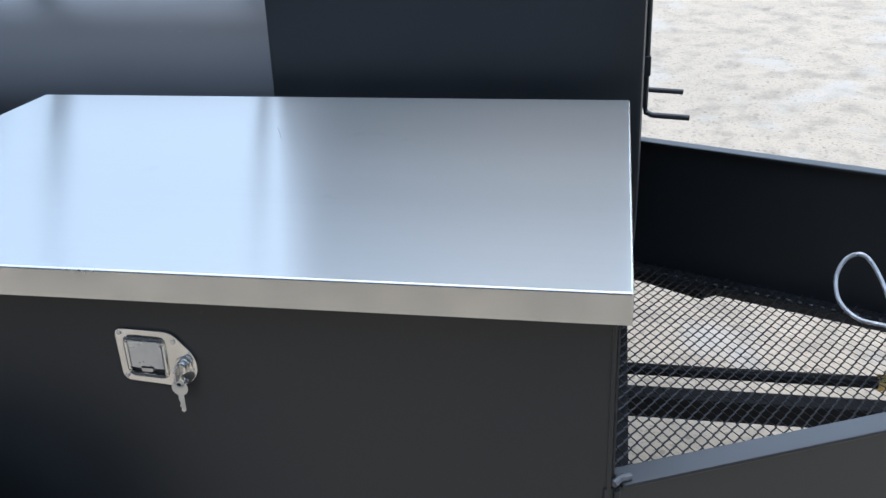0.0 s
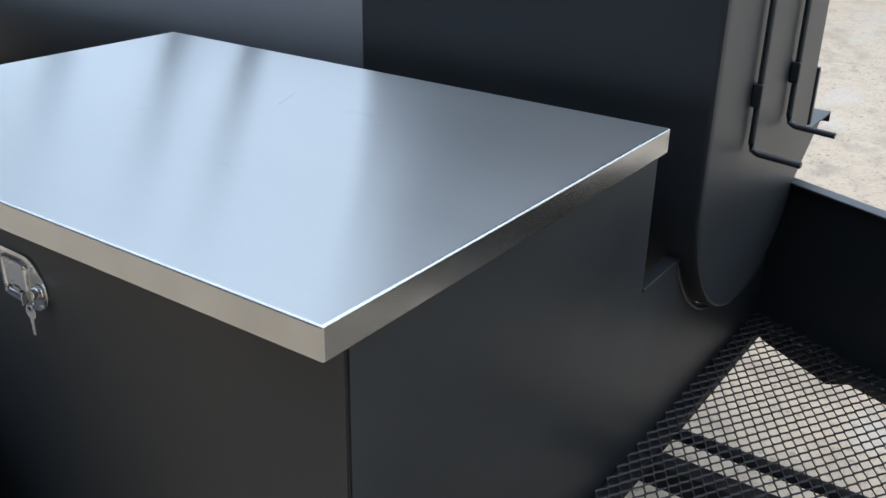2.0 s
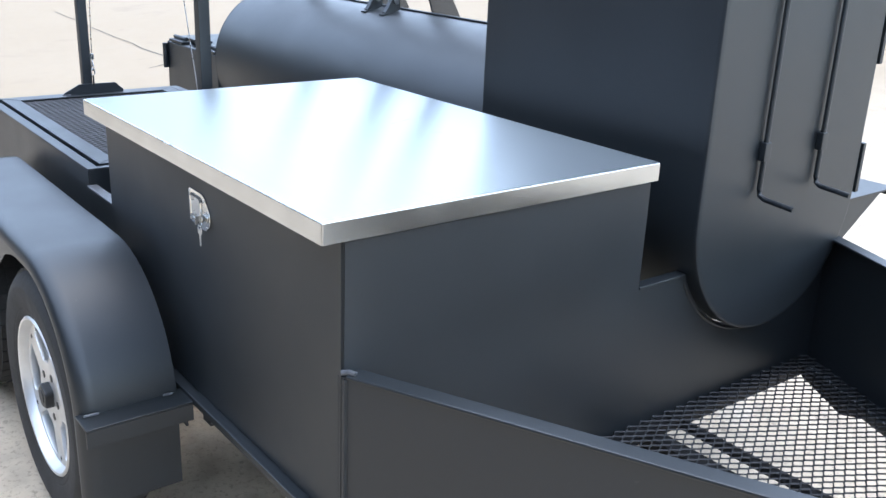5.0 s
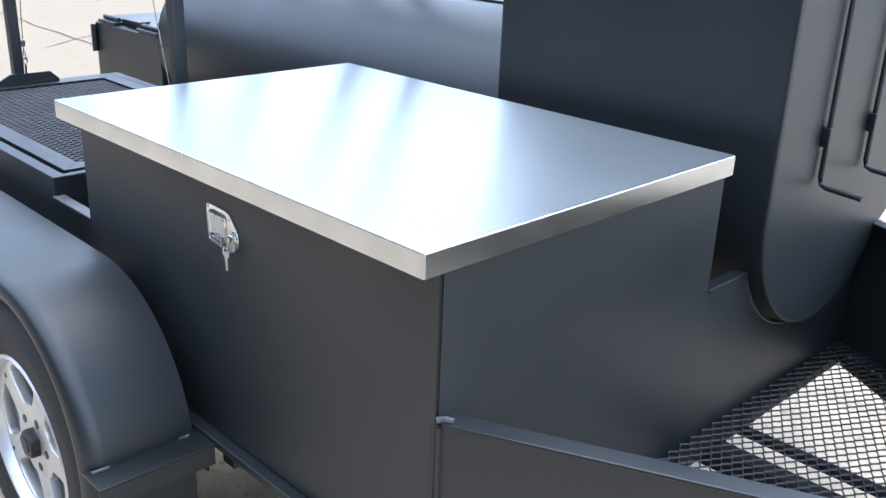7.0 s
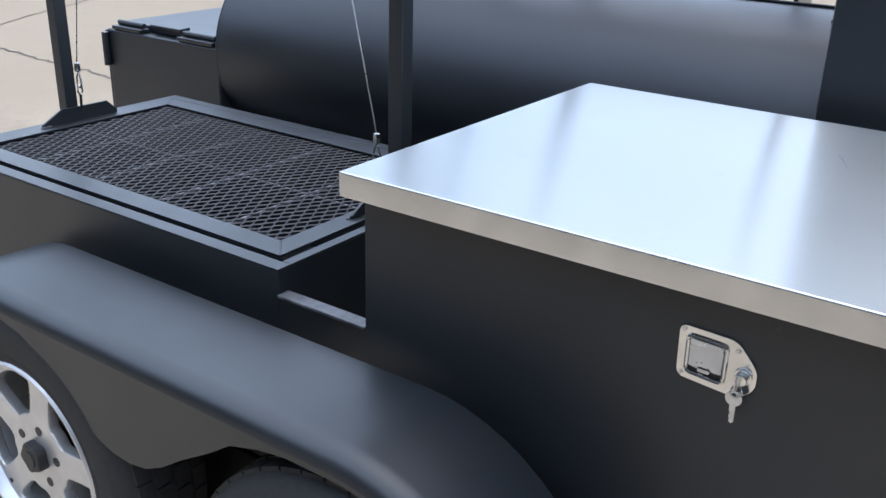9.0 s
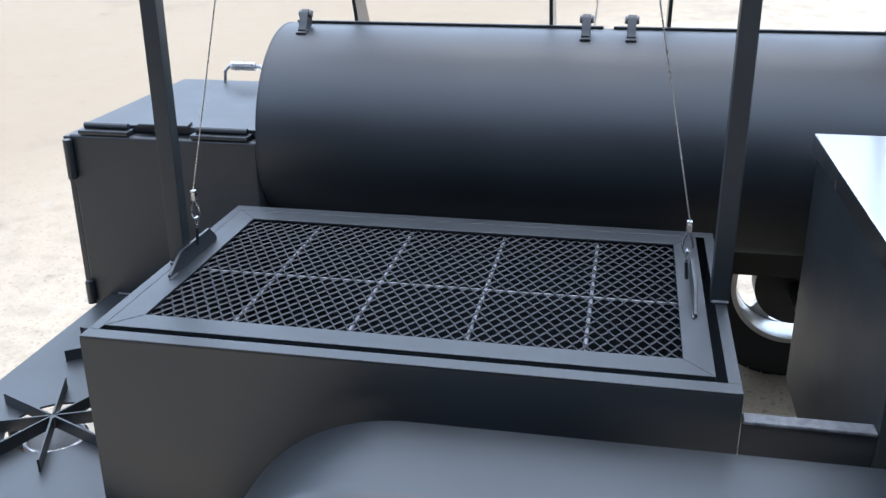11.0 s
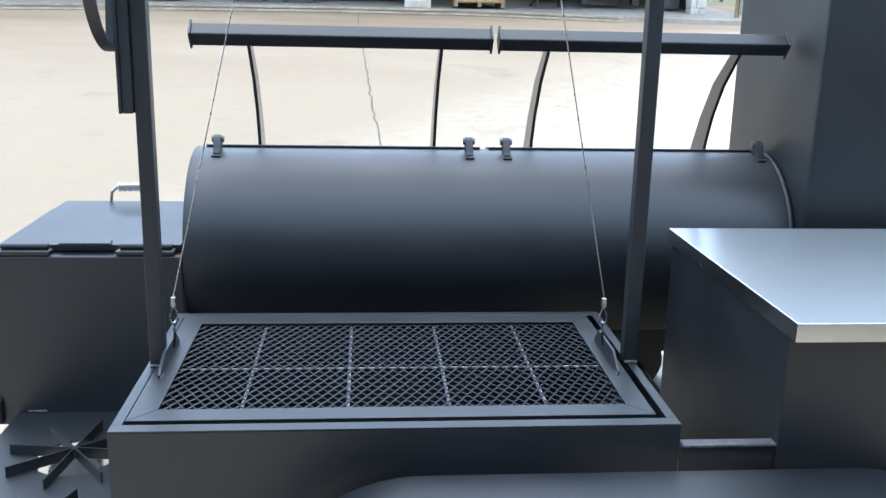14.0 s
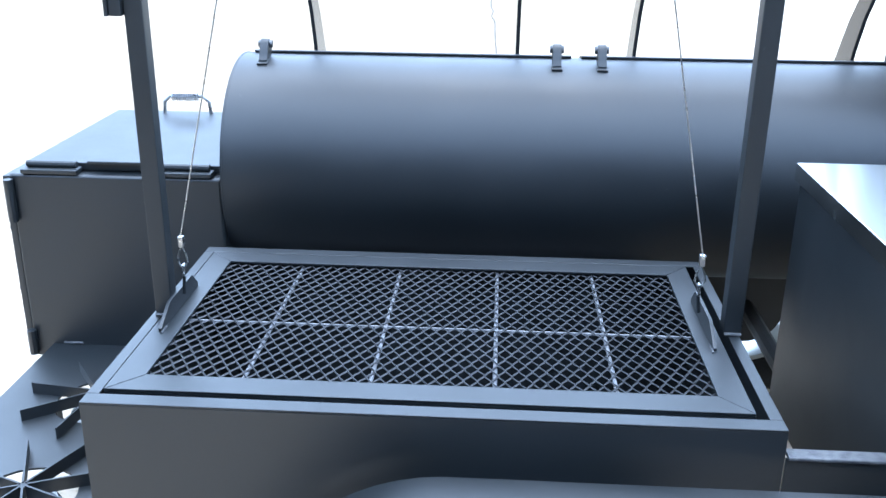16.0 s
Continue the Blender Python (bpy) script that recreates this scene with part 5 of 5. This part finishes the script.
# grass verge, tank and trees beyond
bm = bmesh.new()
vs = [bm.verts.new(p) for p in ((6.45, 22.3, zg(22.3) + 0.012), (120, 22.3, zg(22.3) + 0.012), (120, 30.2, zg(30.2) + 0.012), (120, 300, zg(40) + 0.012), (-120, 300, zg(40) + 0.012), (-120, 31.5, zg(31.5) + 0.012), (6.45, 31.5, zg(31.5) + 0.012))]
bm.faces.new(vs)
part("grass_verge", bm, GRASS, None, "mown green grass beyond the yard", "structure", "grass")
tz = zg(26)
tank = thing("storage_tank", (8.9, 26, tz), "cream horizontal storage tank on steel legs", "tank")
part("tank_shell", drum((0, 26, tz + 0.74), "x", 0.30, 7.3, 10.6, 32, None, None, 0.08), TANK, tank)
for x in (7.95, 9.9):
    part("leg", box((x, 25.72, tz), (x + 0.08, 25.80, tz + 0.60), 0.004), BLACK, tank)
part("leg_rail", box((8.03, 25.74, tz + 0.30), (9.9, 25.78, tz + 0.35)), BLACK, tank)


def parked_car(x, y):
    """A pale saloon seen side on: lower body, glazed cabin, lamps and four wheels. x, y: the middle of its near side, on the grass."""
    z = zg(y) + 0.012
    c = thing("parked_car", (x, y + 0.85, z), "white saloon car parked on the grass beyond the tank", "car")
    side = [(x - 2.15, z + 0.32), (x + 2.1, z + 0.30), (x + 2.2, z + 0.62), (x + 2.05, z + 0.84), (x + 1.0, z + 0.96), (x - 1.35, z + 0.97), (x - 2.05, z + 0.92), (x - 2.2, z + 0.6)]
    part("body", plate(rounded(side, 0.10, 4)[::-1], "y", y, y + 1.7, 0.05), CARWHITE, c)
    roof = [(x - 1.25, z + 0.985), (x + 0.95, z + 0.985), (x + 0.30, z + 1.42), (x - 0.75, z + 1.43)]
    part("cabin", plate(rounded(roof, 0.08, 4)[::-1], "y", y + 0.09, y + 1.61, 0.03), CARWHITE, c)
    for a, b, u, v in ((-1.0, -0.25, -0.68, -0.25), (-0.17, 0.72, -0.17, 0.26)):
        part("side_window", plate([(x + a, z + 1.01), (x + b, z + 1.01), (x + v, z + 1.36), (x + u, z + 1.36)], "y", y + 0.078, y + 0.0895), GLOSSBLACK, c, "dark tinted side window")
    for wx in (x - 1.35, x + 1.35):
        for wy in (y - 0.015, y + 1.53):
            w = part("wheel", drum((wx, 0, z + 0.31), "y", 0.20, wy - 0.004, wy + 0.189, 20), ZINC, c)
            part("tyre", lathe_y([(0.201, 0.0), (0.29, 0.0), (0.31, 0.04), (0.31, 0.15), (0.29, 0.185), (0.201, 0.185)], (wx, wy, z + 0.31), 28), RUBBER, w)


parked_car(14.9, 43.2)


def yellow_sign(x, y, z, r, bars):
    s_ = thing("warning_sign", (x, y, zg(y)), "yellow diamond warning sign on a steel post", "road sign", "warning signs")
    part("sign_post", box((x - 0.03, y + 0.02, zg(y)), (x + 0.03, y + 0.05, z + r), 0.003), GREYPAINT, s_)
    d = part("sign_face", plate([(x, z - r), (x + r, z), (x, z + r), (x - r, z)], "y", y, y + 0.015, 0.004), YELLOW, s_)
    for dx in bars:
        part("sign_mark", box((x + dx - 0.025, y - 0.006, z - r * 0.45), (x + dx + 0.025, y - 0.001, z + r * 0.45)), BLACK, d)


yellow_sign(16.06, 40, 4.12, 0.23, (0,))
yellow_sign(17.11, 40, 4.2, 0.32, (-0.07, 0.08))


def tree(x, y, hgt, seed):
    """Tapered trunk with limbs and a ragged crown of many small leaf blades."""
    rnd = random.Random(seed)
    z = zg(y)
    t = thing("tree", (x, y, z), "dark green leafy tree beyond the yard", "tree", "trees beyond the yard")
    tops = []
    trunk = bmesh.new()
    bmesh.ops.create_cone(trunk, cap_ends=True, segments=10, radius1=0.28, radius2=0.10, depth=hgt * 0.8)
    bmesh.ops.translate(trunk, verts=trunk.verts, vec=(x, y, z + hgt * 0.4))
    for k in range(9):
        a = rnd.random() * 6.28
        h0 = hgt * (0.18 + 0.07 * k)
        ln = hgt * (0.34 - 0.02 * k)
        p0 = Vector((x, y, z + h0))
        p1 = p0 + Vector((math.cos(a) * ln, math.sin(a) * ln, ln * 0.45))
        tube([p0, (p0 + p1) / 2 + Vector((0, 0, -0.1)), p1], 0.05, 6, trunk)
        tops += [p1, (p0 + p1) / 2]
    part("trunk", trunk, BARK, t)
    tops.append(Vector((x, y, z + hgt * 0.85)))
    verts, faces = [], []
    for c in tops:
        rr = hgt * (0.12 + 0.07 * rnd.random())
        for _ in range(420):
            v = Vector((rnd.gauss(0, 1), rnd.gauss(0, 1), rnd.gauss(0, 0.8)))
            p = c + v * rr * 0.5
            if p.z < z + 0.25:
                continue
            d1 = Vector((rnd.gauss(0, 1), rnd.gauss(0, 1), rnd.gauss(0, 0.6))).normalized() * (0.12 + 0.10 * rnd.random())
            d2 = d1.orthogonal().normalized() * 0.07
            k = len(verts)
            verts += [tuple(p - d1), tuple(p + d2), tuple(p + d1), tuple(p - d2)]
            faces.append((k, k + 1, k + 2, k + 3))
    me = bpy.data.meshes.new("crown")
    o = ORIGIN[t.name]
    me.from_pydata([tuple(Vector(v) - o) for v in verts], [], faces)
    me.materials.append(LEAF)
    ob = new("crown", me)
    ob.parent = t


for i, (x, y, hgt) in enumerate(((9, 47, 6), (14, 49, 6.5), (18.5, 46, 5.5), (23, 48, 6), (28, 46, 5.5), (33, 50, 6), (11.5, 55, 7), (20.5, 56, 7), (30, 57, 7))):
    tree(x, y, hgt, 11 + i)


def woods_and_horizon_block(p0, p1, hgt, n, seed):
    """A dense belt of leaf sprays from p0 to p1, with an uneven top."""
    rnd = random.Random(seed)
    verts, faces = [], []
    for _ in range(n):
        t = rnd.random()
        x, y = p0[0] + (p1[0] - p0[0]) * t + rnd.gauss(0, 1.2), p0[1] + (p1[1] - p0[1]) * t + rnd.gauss(0, 1.6)
        top_ = hgt * (0.75 + 0.25 * noise.noise(Vector((x * 0.25, y * 0.25, 3))) + 0.12 * noise.noise(Vector((x * 0.9, y * 0.9, 0))))
        p = Vector((x, y, zg(min(y, 60)) + top_ * rnd.random()))
        d1 = Vector((rnd.gauss(0, 1), rnd.gauss(0, 1), rnd.gauss(0, 0.7))).normalized() * (0.25 + 0.3 * rnd.random())
        d2 = d1.orthogonal().normalized() * 0.2
        k = len(verts)
        verts += [tuple(p - d1), tuple(p + d2), tuple(p + d1), tuple(p - d2)]
        faces.append((k, k + 1, k + 2, k + 3))
    me = bpy.data.meshes.new("woods_and_horizon_block")
    me.from_pydata(verts, [], faces)
    me.materials.append(LEAF)
    tagged(new("woods_and_horizon_block", me), "dark green woods, two of the belts unseen and added to darken reflections", "woods", "", "stuff")


woods_and_horizon_block((2, 64), (70, 64), 7, 45000, 5)
# The next two belts are unseen, added to darken the horizon in reflections.
woods_and_horizon_block((70, 64), (60, -40), 5.5, 40000, 6)
woods_and_horizon_block((-46, 20), (-44, -50), 12, 60000, 7)


# joints and cracks in the yard
def crack(points, w, seed):
    rnd = random.Random(seed)
    bm2 = bmesh.new()
    prev = None
    p = smooth([(x, y, 0) for x, y in points], 10)
    for i, q in enumerate(p):
        d = (p[min(i + 1, len(p) - 1)] - p[max(i - 1, 0)]).normalized()
        s_ = Vector((-d.y, d.x, 0)) * w * (0.5 + 0.5 * rnd.random())
        j = Vector((rnd.gauss(0, 0.012), rnd.gauss(0, 0.012), 0))
        a, b = q + s_ + j, q - s_ + j
        row = [bm2.verts.new((a.x, a.y, ground_z(a.y) + 0.005)), bm2.verts.new((b.x, b.y, ground_z(b.y) + 0.005))]
        if prev:
            bm2.faces.new((prev[0], prev[1], row[1], row[0]))
        prev = row
    part("joint", bm2, CRACK, None, "dirt-filled joint in the concrete yard", "structure", "joint")


crack([(-2.5, 20.6), (-2.47, 17), (-2.35, 14), (-2.29, 11), (-2.2, 8.5), (-2.15, 7)], 0.011, 1)
crack([(-8.6, 2.9), (-8.98, 4.0), (-9.06, 4.6), (-9.18, 5.25), (-9.3, 7.0)], 0.012, 2)
crack([(-14, 3.5), (-9.5, 3.3), (-7.81, 3.24), (-7.12, 3.21), (-6.54, 3.19), (-5.5, 3.1)], 0.012, 3)
